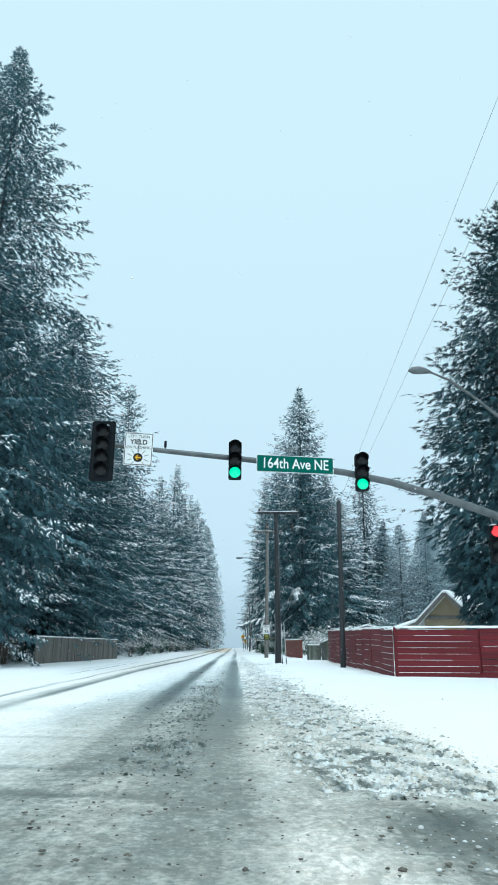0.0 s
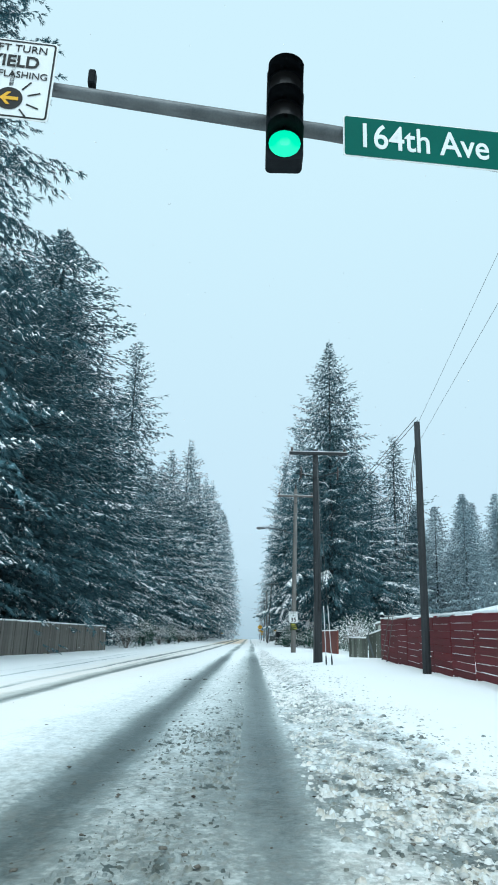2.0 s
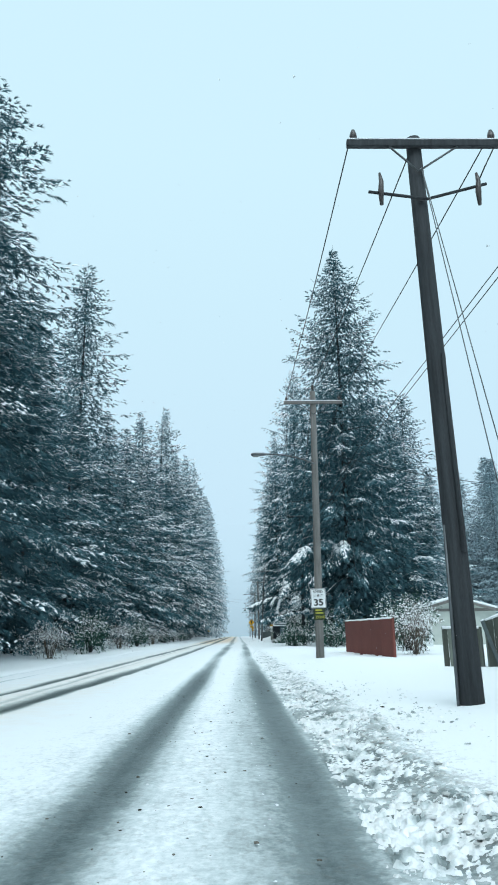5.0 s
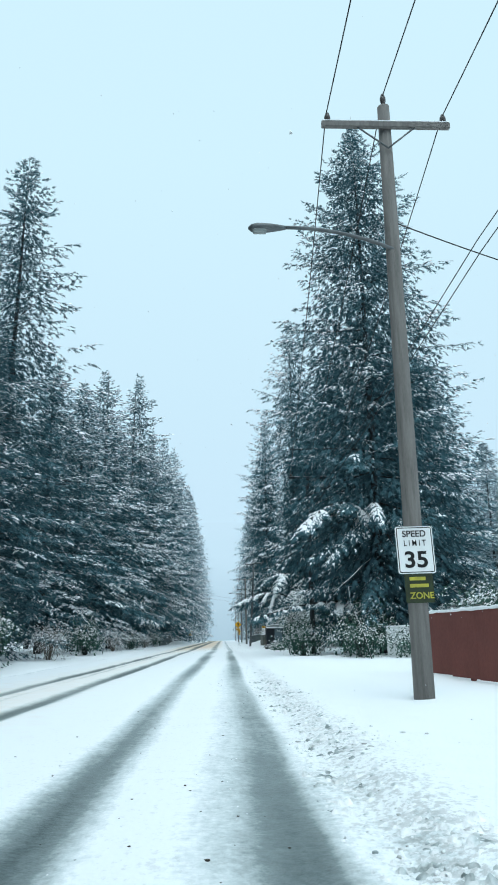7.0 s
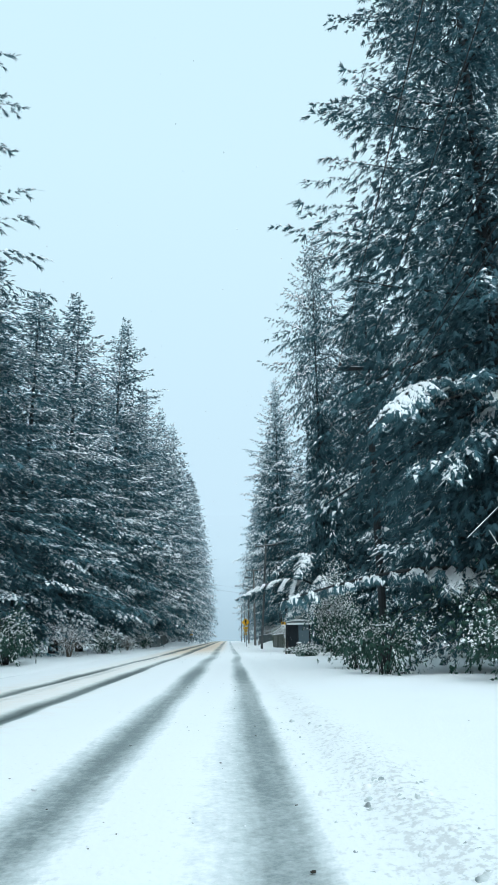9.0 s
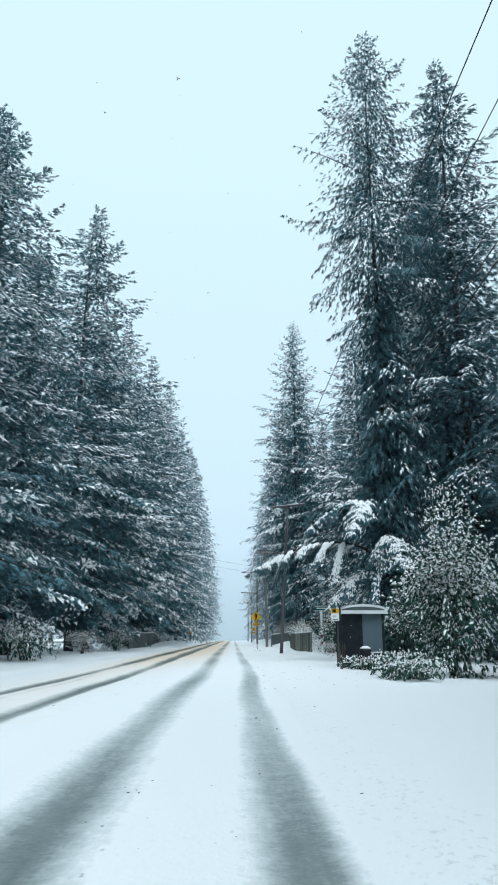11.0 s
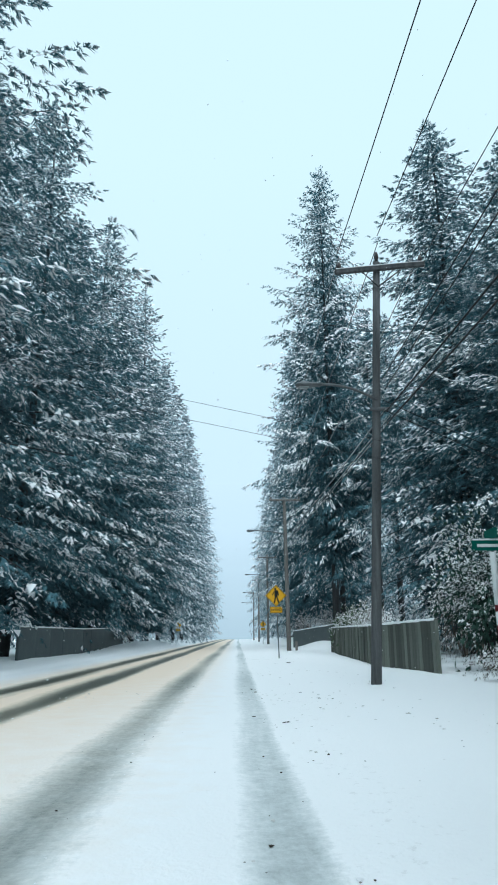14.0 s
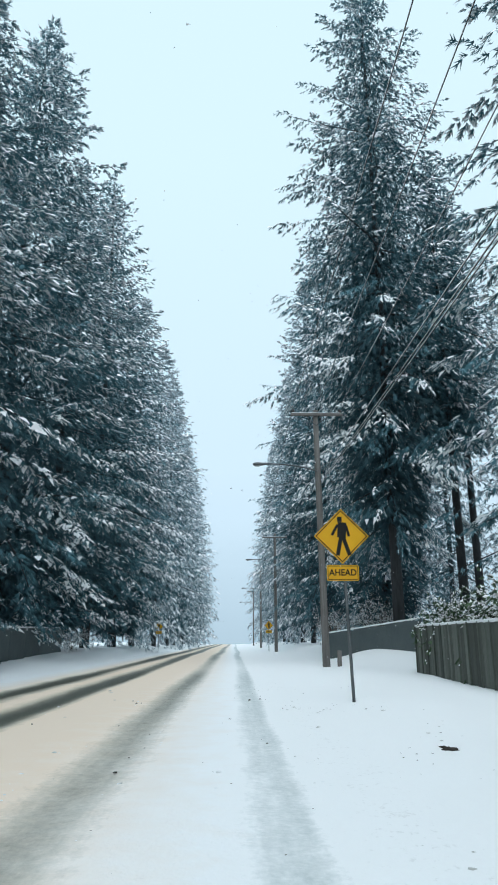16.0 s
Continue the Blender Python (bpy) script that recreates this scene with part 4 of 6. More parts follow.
# two braced guy wires at the dark pole
for dx, dy in ((0.06, -2.4), (0.28, -2.4)):
    g0 = gz(2.85 + dx, 41.1 + dy)
    guy = empty("guy_wire", pose(2.85 + dx, 41.1 + dy, g0), "steel guy wire with a pale guard tube", "guy wire", "guy wires of the dark pole")
    a, b = Vector((0, 0, -0.1)), Vector((-dx - 0.05, -dy - 0.17, 8.3))
    part("strand", tube([a, b], 0.008, 5), M_STEEL, guy)
    part("guard_tube", tube([a.lerp(b, 0.055), a.lerp(b, 0.27)], 0.015, 7), M_WHITEPAINT, guy, "pale plastic guard")
    part("anchor", tube([a, a.lerp(b, 0.03), a.lerp(b, 0.05)], [0.022, 0.030, 0.022], 6), M_DARKMETAL, guy)


# two more at the bare pole, anchored before the red fence corner
for gx, gy in ((6.36, 46.1), (6.30, 44.6)):
    g0 = gz(gx, gy)
    guy = empty("guy_wire", pose(gx, gy, g0), "steel guy wire with a weathered guard tube by the red fence", "guy wire", "guy wires of the bare pole")
    a, b = Vector((0, 0, -0.1)), Vector((5.58 - gx, 34.4 - gy, 7.6))
    part("strand", tube([a, b], 0.008, 5), M_STEEL, guy)
    part("guard_tube", tube([a.lerp(b, 0.02), a.lerp(b, 0.27)], 0.015, 7), M_POLE, guy, "weathered brown guard")
    part("anchor", tube([a, a.lerp(b, 0.015), a.lerp(b, 0.025)], [0.022, 0.030, 0.022], 6), M_DARKMETAL, guy)


def cable(a, b, sag, radius=0.012, label="thin black overhead power line", k=24, crust=0.0):
    pts = [Vector(a).lerp(Vector(b), t / k) - Vector((0, 0, sag * 4 * (t / k) * (1 - t / k))) for t in range(k + 1)]
    base = pts[0].copy()
    ob = obj("power_line", tube([q - base for q in pts], radius, 5), M_WIRE)
    ob.location = base
    if crust:
        lumps = [crust * (0.75 + 0.5 * abs(math.sin(i * 2.7))) for i in range(k + 1)]
        part("snow", tube([q - base + Vector((0, 0, radius + 0.5 * crust)) for q in pts], lumps, 5), M_SNOW, ob, "thin crust of snow along the line")
    return tagged(ob, label, "cable", "overhead lines")


for xa, za, xs, zs in ((1.66, 9.12, 1.88, 11.05), (2.75, 9.1, 3.07, 11.62), (3.98, 9.12, 4.2, 11.05)):
    cable((xa, 41.0, za), (xs, 59.3, zs), 0.10)
    cable((xs, 59.3, zs), (xs + 2.3, 91.0, 11.2 if xs != 3.07 else 11.7), 0.25)
    cable((xs + 2.3, 91.0, 11.2 if xs != 3.07 else 11.7), (xs + 0.90 if xs != 3.07 else 3.87, 137.7, zs - 0.30), 0.4)
for xc, zc, xd, zd in ((2.82, 10.68, 2.75, 11.75), (3.87, 11.10, 3.9, 11.85), (5.02, 10.86, 5.0, 11.75)):
    cable((xc, 137.7, zc), (xd, 174.4, zd), 0.35, 0.010, "overhead power line carrying a crust of snow", crust=0.012)
    cable((xd, 174.4, zd), (xd, 212, 11.5), 0.4)
cable((9.8, -7.7, 25.4), (5.62, 34.3, 8.3), 0.1, 0.005)
cable((8.7, -7.7, 19.1), (5.66, 34.3, 7.7), 0.1, 0.005)
cable((9.1, 55.5, 2.7), (5.5, 34.35, 7.5), 0.2, 0.010, "thin service line down to a low roof")
cable((9.3, 55.5, 2.6), (5.5, 34.35, 7.2), 0.2, 0.010, "thin service line down to a low roof")
for dz, dx in ((0.0, 0.02), (0.26, -0.03)):
    cable((5.62 + dx, 34.3, 8.45 + 0.4 * dz), (5.17 + dx, 60.5, 8.78 + dz), 0.0)
    cable((5.17 + dx, 60.5, 8.78 + dz), (3.8 + dx, 137.7, 7.0 + dz), 0.4)
for dz in (0.0, -0.5):
    cable((5.0, 120, 7.0 + dz), (3.8, 137.7, 6.4 + dz * 0.6), 0.1, 0.02, "thick black communication cable")
for dx, dz in ((0.0, 0.0), (0.12, -0.14), (0.05, -0.34)):
    cable((3.80 + dx, 137.7, 6.45 + dz), (4.1 + dx, 174.4, 8.6 + dz), 0.1, 0.010, "communication cable carrying a crust of snow", crust=0.011)
for dz in (0.0, 0.25):
    cable((3.75, 137.7, 6.45 + dz), (12.0, 140.0, 4.0 + dz), 0.15, 0.012, "thin service line to a house among the hollies")
for dz in (0.0, 0.45):
    cable((3.65, 137.7, 5.2 + dz), (-13, 133.5, 7.6 + dz), 0.05, 0.005, "thin line crossing above the road")
cable((3.0, 59.4, 8.75), (13.5, 62, 7.6), 0.35, 0.012, "thin service line to a house")


# ---------------------------------------------------------------- traffic signals
SY = 17.75
YAW = 6.3


def arm_z(x):
    return float(np.interp(x, [-4.2, -2.9, -1.1, 0.6, 3.1, 4.6, 6.15, 7.4, 9.8], [6.36, 6.26, 6.13, 6.02, 5.79, 5.53, 5.13, 4.74, 3.9]))


mast = empty("signal_mast", pose(9.8, SY + 1.08, 0, 0, 0, YAW), "galvanised steel traffic signal mast with a long curved arm", "signal mast")
part("post", tube([(0, 0, -0.2), (0, 0, 0.05), (0, 0, 3.5), (0, 0, 6.6)], [0.17, 0.165, 0.15, 0.11], 14), M_STEEL, mast)
part("base_plate", boxed((0.5, 0.5, 0.06), (0, 0, 0.05), bevel=0.01), M_STEEL, mast)
xs = np.linspace(9.8, -3.95, 22)
part("mast_arm", tube([(x - 9.8, 0, arm_z(x)) for x in xs], [0.125 - 0.068 * i / 21 for i in range(22)], 12), M_STEEL, mast, "long tapered steel arm")
lum = [(9.8, 6.5), (9.3, 6.75), (8.5, 7.2), (7.7, 7.85), (7.2, 8.25), (6.5, 8.72), (5.95, 8.93)]
luma = part("luminaire_arm", tube([(x - 9.8, 0, z) for x, z in lum], [0.06, 0.055, 0.05, 0.045, 0.04, 0.035, 0.03], 8), M_STEEL, mast)
part("lamp_head", tube([(5.97 - 9.8, 0, 8.93), (5.8 - 9.8, 0, 8.96), (5.6 - 9.8, 0, 8.97), (5.4 - 9.8, 0, 8.95), (5.28 - 9.8, 0, 8.93)], [0.04, 0.09, 0.12, 0.10, 0.02], 10), M_STEEL, luma)
part("detector", boxed((0.07, 0.12, 0.17), (-1.72 - 9.8, 0, arm_z(-1.72) + 0.19), bevel=0.015), M_BLACK, mast, "small black camera detector")
part("detector_stem", tube([(-1.72 - 9.8, 0, arm_z(-1.72)), (-1.72 - 9.8, 0, arm_z(-1.72) + 0.12)], 0.015, 6), M_BLACK, mast)


def signal_head(x, y, ztop, sections, lit, label, lamp=None, backplate=False, step=0.345):
    z0 = ztop - sections * step
    root = empty("traffic_signal", pose(x, y, z0), label, "traffic signal", "traffic signals on the arm")
    for k in range(sections):
        zc = (sections - 1 - k + 0.5) * step
        body = part("housing", plate(rounded(0.35, step - 0.008, 0.05, 0, zc), 0.2), M_BLACK, root)
        lens_bm = bmesh.new()
        ring = [[lens_bm.verts.new((0.15 * rr * math.cos(a), -0.005 - 0.035 * (1 - rr * rr), zc + 0.15 * rr * math.sin(a))) for a in [2 * math.pi * j / 20 for j in range(20)]] for rr in (1, 0.66, 0.33)]
        for a, b in zip(ring, ring[1:]):
            for j in range(20):
                lens_bm.faces.new((a[j], a[(j + 1) % 20], b[(j + 1) % 20], b[j])).smooth = True
        lens_bm.faces.new(ring[2])
        part("lens", lens_bm, lamp if k == lit else M_LENS, body, "lit lens" if k == lit else "dark unlit lens")
        vis = bmesh.new()
        rows = []
        for d in (0.0, -0.10, -0.20):
            cover = radians(205 + d * 220)
            rows.append([vis.verts.new((0.168 * math.cos(a), d, zc + 0.168 * math.sin(a))) for a in [radians(90) - cover / 2 + cover * j / 16 for j in range(17)]])
        for a, b in zip(rows, rows[1:]):
            for j in range(16):
                vis.faces.new((a[j], a[j + 1], b[j + 1], b[j])).smooth = True
        bmesh.ops.solidify(vis, geom=vis.faces[:], thickness=0.006)
        part("visor", vis, M_BLACK, body)
    if backplate:
        part("backplate", plate(rounded(0.62, sections * step + 0.26, 0.05, 0, sections * step / 2), 0.006), M_BLACK, root, "black backplate").location = (0, 0.06, 0)
    part("snow_cap", boxed((0.26, 0.16, 0.03), (0, 0.1, sections * step + 0.01), bevel=0.012), M_SNOW, root)
    part("bracket", boxed((0.08, 0.12, 0.3), (0, 0.22, sections * step * 0.55), bevel=0.01), M_STEEL, root)
    return root


signal_head(0.24, SY - 0.28, 6.44, 3, 2, "black traffic signal with a lit green lens", M_GREENLAMP)
signal_head(3.72, SY + 0.08, 6.24, 3, 2, "black traffic signal showing green beside the street sign", M_GREENLAMP)
signal_head(-3.24, SY - 0.70, 6.72, 4, -1, "four-lens left-turn signal with a black backplate", None, True)
side = signal_head(7.42, SY + 0.5, 4.36, 3, 0, "black traffic signal with a lit red lens", M_REDLAMP)
part("hanger", tube([(0, 0.26, 1.035), (0, 0.36, 1.46)], 0.03, 6), M_STEEL, side)

# street name sign
name_sign = empty("street_name_sign", pose(1.89, SY + 0.10, 5.91, 0, 0.4, YAW), "green street name sign with white letters", "street sign")
part("panel", plate(rounded(2.14, 0.48, 0.03), 0.008), M_WHITESIGN, name_sign, "white rim")
part("face", plate(rounded(2.11, 0.45, 0.025), 0.004), M_GREENSIGN, name_sign, "green reflective face").location = (0, -0.005, 0)
lettering("lettering", "164th Ave NE", 0.40, (0.0, -0.008, 0.0), M_WHITESIGN, name_sign, 1.0, 0.004, 1.80)
for dx in (-0.6, 0.6):
    part("clamp", boxed((0.05, 0.14, 0.24), (dx, 0.08, 0.0), bevel=0.01), M_STEEL, name_sign)


def bordered(root, w, h, material, cz=0.0, cx=0.0, r=0.04, rim=0.018, inset=0.016):
    part("panel", plate(rounded(w, h, r, cx, cz), 0.006), material, root)
    ring = bmesh.new()
    o, i = rounded(w - 2 * inset, h - 2 * inset, r * 0.8, cx, cz), rounded(w - 2 * inset - 2 * rim, h - 2 * inset - 2 * rim, r * 0.5, cx, cz)
    vo, vi = [ring.verts.new((a, -0.003, b)) for a, b in o], [ring.verts.new((a, -0.003, b)) for a, b in i]
    for k in range(len(o)):
        ring.faces.new((vo[k], vo[(k + 1) % len(o)], vi[(k + 1) % len(o)], vi[k]))
    part("border", ring, M_INK, root, "thin black border")


def bar(root, w, h, x, z, material=None, turn=0.0, name="marking"):
    return part(name, boxed((w, 0.004, h), (x, -0.005, z), (0, turn, 0)), material or M_INK, root)


yield_sign = empty("left_turn_sign", pose(-2.34, SY - 0.40, 6.16, 0, 1.0, YAW), "white left-turn yield sign on the signal arm", "road sign")
bordered(yield_sign, 0.76, 0.91, M_WHITESIGN)
lettering("lettering", "LEFT TURN", 0.115, (0, -0.006, 0.345), M_INK, yield_sign, 1.0)
lettering("lettering", "YIELD", 0.185, (0, -0.006, 0.19), M_INK, yield_sign, 0.95, 0.004)
lettering("lettering", "ON FLASHING", 0.105, (0, -0.006, 0.04), M_INK, yield_sign, 0.95)
disc = bmesh.new()
bmesh.ops.create_circle(disc, cap_ends=True, radius=0.125, segments=28, matrix=pose(0, -0.005, -0.235, 90, 0, 0))
part("disc", disc, M_INK, yield_sign)
arrow = plate([(-0.085, -0.235), (-0.02, -0.165), (0.015, -0.165), (-0.03, -0.217), (0.085, -0.217), (0.085, -0.253), (-0.03, -0.253), (0.015, -0.305), (-0.02, -0.305)], 0.003)
part("arrow", arrow, M_YELLOWSIGN, yield_sign, "yellow arrow").location = (0, -0.010, 0)
for a in (-160, -128, -52, -20, 20, 52, 128, 160):
    bar(yield_sign, 0.12, 0.014, 0.235 * math.cos(radians(a)), -0.235 + 0.20 * math.sin(radians(a)), None, -a)
part("clamp", boxed((0.06, 0.14, 0.4), (0, 0.07, 0.1), bevel=0.01), M_STEEL, yield_sign)

# speed limit sign on its pole
speed = empty("speed_limit_sign", pose(2.945, 59.22, 2.48, 0, -1.2, 0), "white speed limit sign on the grey pole", "road sign")
bordered(speed, 0.61, 0.76, M_WHITESIGN, rim=0.014)
lettering("lettering", "SPEED", 0.145, (0, -0.006, 0.255), M_INK, speed, 1.0, 0.002)
lettering("lettering", "L I M I T", 0.135, (0, -0.006, 0.105), M_INK, speed, 0.78, 0.001)
lettering("lettering", "35", 0.36, (0, -0.006, -0.17), M_INK, speed, 1.12, 0.008)
zone = empty("zone_plate", pose(2.965, 59.22, 1.87, 0, -1.0, 0), "small dark plate with worn yellow lettering", "road sign")
part("panel", plate(rounded(0.46, 0.46, 0.02), 0.006), M_PLATE, zone)
lettering("lettering", "ZONE", 0.14, (0.03, -0.006, -0.12), M_RECTIFLECT, zone, 1.0, 0.002)
for x, z, w in ((-0.02, 0.15, 0.26), (0.0, 0.04, 0.30)):
    bar(zone, w, 0.055, x, z, M_RECTIFLECT)


def crossing_sign(x, y, z, size, plaque, label, facing=0, post_dx=0.0):
    g0 = gz(x + post_dx, y)
    root = empty("crossing_sign", pose(x, y, g0, 0, 0, facing), label, "road sign", "yellow warning signs")
    zc = z - g0
    h = size / 2
    part("post", tube([(post_dx, 0.03, -0.2), (0, 0.03, zc + h * 0.6)], 0.03, 8), M_STEEL, root)
    dia = lambda s, d: [(s * c, zc + s * q) for c, q in ((0, -1), (1, 0), (0, 1), (-1, 0))] if d is None else None
    part("panel", plate(dia(h, None), 0.006), M_YELLOWSIGN, root, "yellow diamond panel")
    ring = bmesh.new()
    vo, vi = [ring.verts.new((a, -0.003, b)) for a, b in dia(h - 0.03, None)], [ring.verts.new((a, -0.003, b)) for a, b in dia(h - 0.055, None)]
    for k in range(4):
        ring.faces.new((vo[k], vo[(k + 1) % 4], vi[(k + 1) % 4], vi[k]))
    part("border", ring, M_INK, root)
    for w, hh, dx, dz, a in ((0.09, 0.10, -0.03, 0.33, 0), (0.17, 0.30, 0.01, 0.12, 4), (0.075, 0.36, -0.05, -0.20, 12), (0.075, 0.36, 0.09, -0.20, -18), (0.05, 0.24, -0.13, 0.12, 30), (0.05, 0.22, 0.12, 0.10, -14)):
        bar(root, w * size / 1.08, hh * size / 1.08, dx * size / 1.08, zc + dz * size / 1.08, None, a, "symbol_bar")
    if plaque:
        zp = zc - h - 0.17
        bordered(root, 0.62, 0.30, M_YELLOWSIGN, cz=zp, r=0.03, rim=0.012)
        lettering("lettering", "AHEAD", 0.17, (0, -0.006, zp), M_INK, root, 0.95, 0.003)
    return root


crossing_sign(2.12, 157.3, 3.1, 1.08, True, "yellow diamond warning sign with an AHEAD plaque", 0, 0.12)
crossing_sign(3.6, 216, 2.6, 0.9, True, "small distant yellow diamond crossing sign", 0)
crossing_sign(-8.2, 221, 2.6, 0.9, True, "yellow diamond crossing sign across the road", 0)

# cross street sign on a striped post
ss = empty("street_name_post", pose(6.1, 137.8, gz(6.1, 137.8)), "green street blades on a white striped post", "street sign")
for k, (a, b, mm) in enumerate(((-0.2, 0.6, M_WHITEPAINT), (0.6, 0.78, M_RED), (0.78, 1.05, M_WHITEPAINT), (1.05, 1.25, M_RED), (1.25, 1.55, M_WHITEPAINT), (1.55, 1.7, M_RED), (1.7, 2.9, M_WHITEPAINT))):
    part("post_section", tube([(0, 0, a), (0, 0, b)], 0.075 - 0.004 * (k % 2), 10), mm, ss)
part("blade", boxed((0.95, 0.012, 0.24), (0, 0, 3.05), bevel=0.004), M_GREENSIGN, ss, "green sign blade")
part("blade", boxed((0.012, 0.8, 0.24), (0, 0, 3.32), bevel=0.004), M_GREENSIGN, ss, "green sign blade")
bar(ss, 0.7, 0.07, 0, 3.05, M_WHITESIGN).location = (0, -0.006, 0)
part("snow_cap", boxed((0.9, 0.05, 0.04), (0, 0, 3.19), bevel=0.012), M_SNOW, ss)


# ---------------------------------------------------------------- fences
def stretch(a, b):
    a, b = Vector(a), Vector(b)
    d = b - a
    return a, d, d.length, math.degrees(math.atan2(d.y, d.x))


def board_fence(name, a, b, h0, h1, material, label, vertical=True, board=0.14, gap=0.012, post=2.4, snow=True, z0=0.0, z1=0.0, proud=False, sway=0.4):
    """A board fence from a to b on the ground; heights of its ends."""
    a, d, length, turn = stretch((*a, 0), (*b, 0))
    base = gz(a.x, a.y) + z0
    root = empty(name, pose(a.x, a.y, base, 0, 0, turn), label, "fence")
    end = gz(*b) + z1 - base
    at = lambda s: (end * s, h0 + (h1 - h0) * s)
    if vertical:
        n = int(length / (board + gap))
        me = None
        for k in range(n):
            s = (k + 0.5) / n
            e, hh = at(s)
            if me is None:
                ob = part("board", boxed((length / n - gap, 0.022, 1.0), bevel=0.003), material, root)
                me = ob.data
            else:
                ob = new("board", me)
                ob.parent = root
            ob.matrix_basis = pose(length * s, random.uniform(-0.006, 0.006), e + hh / 2 + random.uniform(-0.012, 0.012), 0, random.uniform(-sway, sway), 0) @ Matrix.Diagonal((1, 1, hh, 1))
        for f in (0.2, 0.8):
            e0, hh0 = at(0)
            e1, hh1 = at(1)
            part("rail", tube([(0, 0.05, e0 + hh0 * f), (length, 0.05, e1 + hh1 * f)], 0.04, 4), material, root)
    else:
        bays = max(1, round(length / post))
        rows = 8
        me = None
        for k in range(bays):
            s0, s1 = k / bays, (k + 1) / bays
            e, hh = at((s0 + s1) / 2)
            e += random.uniform(-0.07, 0.0)
            depth = random.uniform(-0.012, 0.012)
            slope = math.degrees(math.atan2(at(s1)[0] + at(s1)[1] - at(s0)[0] - at(s0)[1], length / bays))
            for q in range(rows):
                w = hh / rows
                if me is None:
                    ob = part("board", boxed((1.0, 0.022, 1.0), bevel=0.0), material, root)
                    me = ob.data
                else:
                    ob = new("board", me)
                    ob.parent = root
                ob.matrix_basis = pose(length * (s0 + s1) / 2 + random.uniform(-0.012, 0.012), depth + random.uniform(0, 0.012), e + w * (q + 0.5), random.uniform(-2, 2), -slope + random.uniform(-0.25, 0.25), 0) @ Matrix.Diagonal((length / bays - 0.055, 1, w - random.uniform(0.008, 0.016), 1))
                if random.random() < 0.75:
                    x0 = random.uniform(0, 0.3)
                    x1 = random.uniform(0.6, 1.0)
                    part("snow_line", boxed(((x1 - x0) * length / bays, 0.026, random.uniform(0.005, 0.010)), (length * (s0 + (s1 - s0) * (x0 + x1) / 2), depth - 0.010, e + w * (q + 1) - 0.004), (0, -slope, 0)), M_SNOW, root, "thin snow on the board edge")
    bays = max(1, round(length / post))
    for k in range(bays + 1):
        e, hh = at(k / bays)
        part("post", boxed((0.045 if proud else 0.10, 0.06 if proud else 0.10, hh + 0.25), (length * k / bays, 0.088 if not vertical else (-0.02 if proud else 0.06), e + hh / 2 - 0.10), bevel=0.008), material, root)
    if snow:
        bm = bmesh.new()
        k = max(6, int(length / 0.25))
        pts = [(length * j / k, 0.0, at(j / k)[0] + at(j / k)[1] + 0.012 + 0.014 * random.random()) for j in range(k + 1)]
        tube(pts, [0.030 + 0.022 * random.random() for _ in pts], 6, True, bm)
        part("snow_cap", bm, M_SNOW, root, "ridge of snow along the top")
    return root


random.seed(9)
board_fence("red_board_fence", (6.6, 47.4), (5.52, 23.2), 1.95, 1.53, M_RED, "dark red horizontal board fence with snow lines", False)
board_fence("red_board_fence", (5.60, 23.17), (13.6, 22.1), 1.53, 1.62, M_RED, "dark red horizontal board fence turning along the side street", False)
board_fence("red_board_fence", (6.68, 47.4), (10.5, 47.0), 1.95, 1.95, M_RED, "dark red board fence return panel", False)
board_fence("grey_board_fence", (5.62, 51.6), (6.42, 50.92), 1.06, 1.04, M_GREYFENCE, "short dark grey-green board fence panel capped with snow", True, board=0.11, sway=1.2)
board_fence("grey_board_fence", (6.58, 50.78), (7.9, 49.6), 1.22, 1.78, M_GREYFENCE, "leaning grey-green board fence against the red fence", True, board=0.20, sway=0.9)
prop = empty("fence_prop", pose(6.62, 50.60, gz(6.62, 50.6)), "dark plank leaning where the grey fence has broken", "plank")
part("plank", boxed((0.10, 0.05, 1.28), (0, 0, 0.60), (0, -17, 0), 0.008), M_GREYWALL, prop)
part("snow_cap", boxed((0.10, 0.06, 0.04), (-0.19, 0, 1.23), (0, -17, 0), 0.012), M_SNOW, prop)
board_fence("brown_panel_fence", (5.05, 66.2), (5.9, 59.6), 1.45, 1.5, M_BROWN, "brown-red smooth panel fence capped with snow", True, board=1.2, gap=0.004)
board_fence("white_panel_fence", (7.8, 82.2), (13.0, 79.5), 1.35, 1.4, M_WHITEPAINT, "white panel fence behind dark brush", True, board=1.5, gap=0.03)
board_fence("grey_board_fence", (5.15, 148.3), (5.75, 141.9), 1.4, 1.45, M_GREYFENCE, "weathered grey-green board fence with gaps", True, board=0.24, gap=0.02)
board_fence("grey_board_fence", (6.4, 168.6), (5.15, 148.35), 1.55, 1.40, M_GREYFENCE, "weathered grey-green board fence under shrubs", True, board=0.30, gap=0.016, post=0.95, proud=True)
board_fence("dark_panel_fence", (4.9, 181.5), (8.6, 176.2), 1.35, 1.5, M_GREYWALL, "dark green-grey smooth fence on a snowy bank", True, board=1.8, gap=0.004)
board_fence("grey_board_fence", (-10.4, 38.0), (-9.2, 57.0), 1.42, 1.45, M_OLDFENCE, "old grey board fence under the firs", True, board=0.30, gap=0.02, post=1.5, proud=True)
board_fence("dark_panel_fence", (-9.7, 154.0), (-9.9, 168.0), 1.45, 1.5, M_GREYWALL, "smooth dark grey fence beside the road", True, board=2.4, gap=0.004)
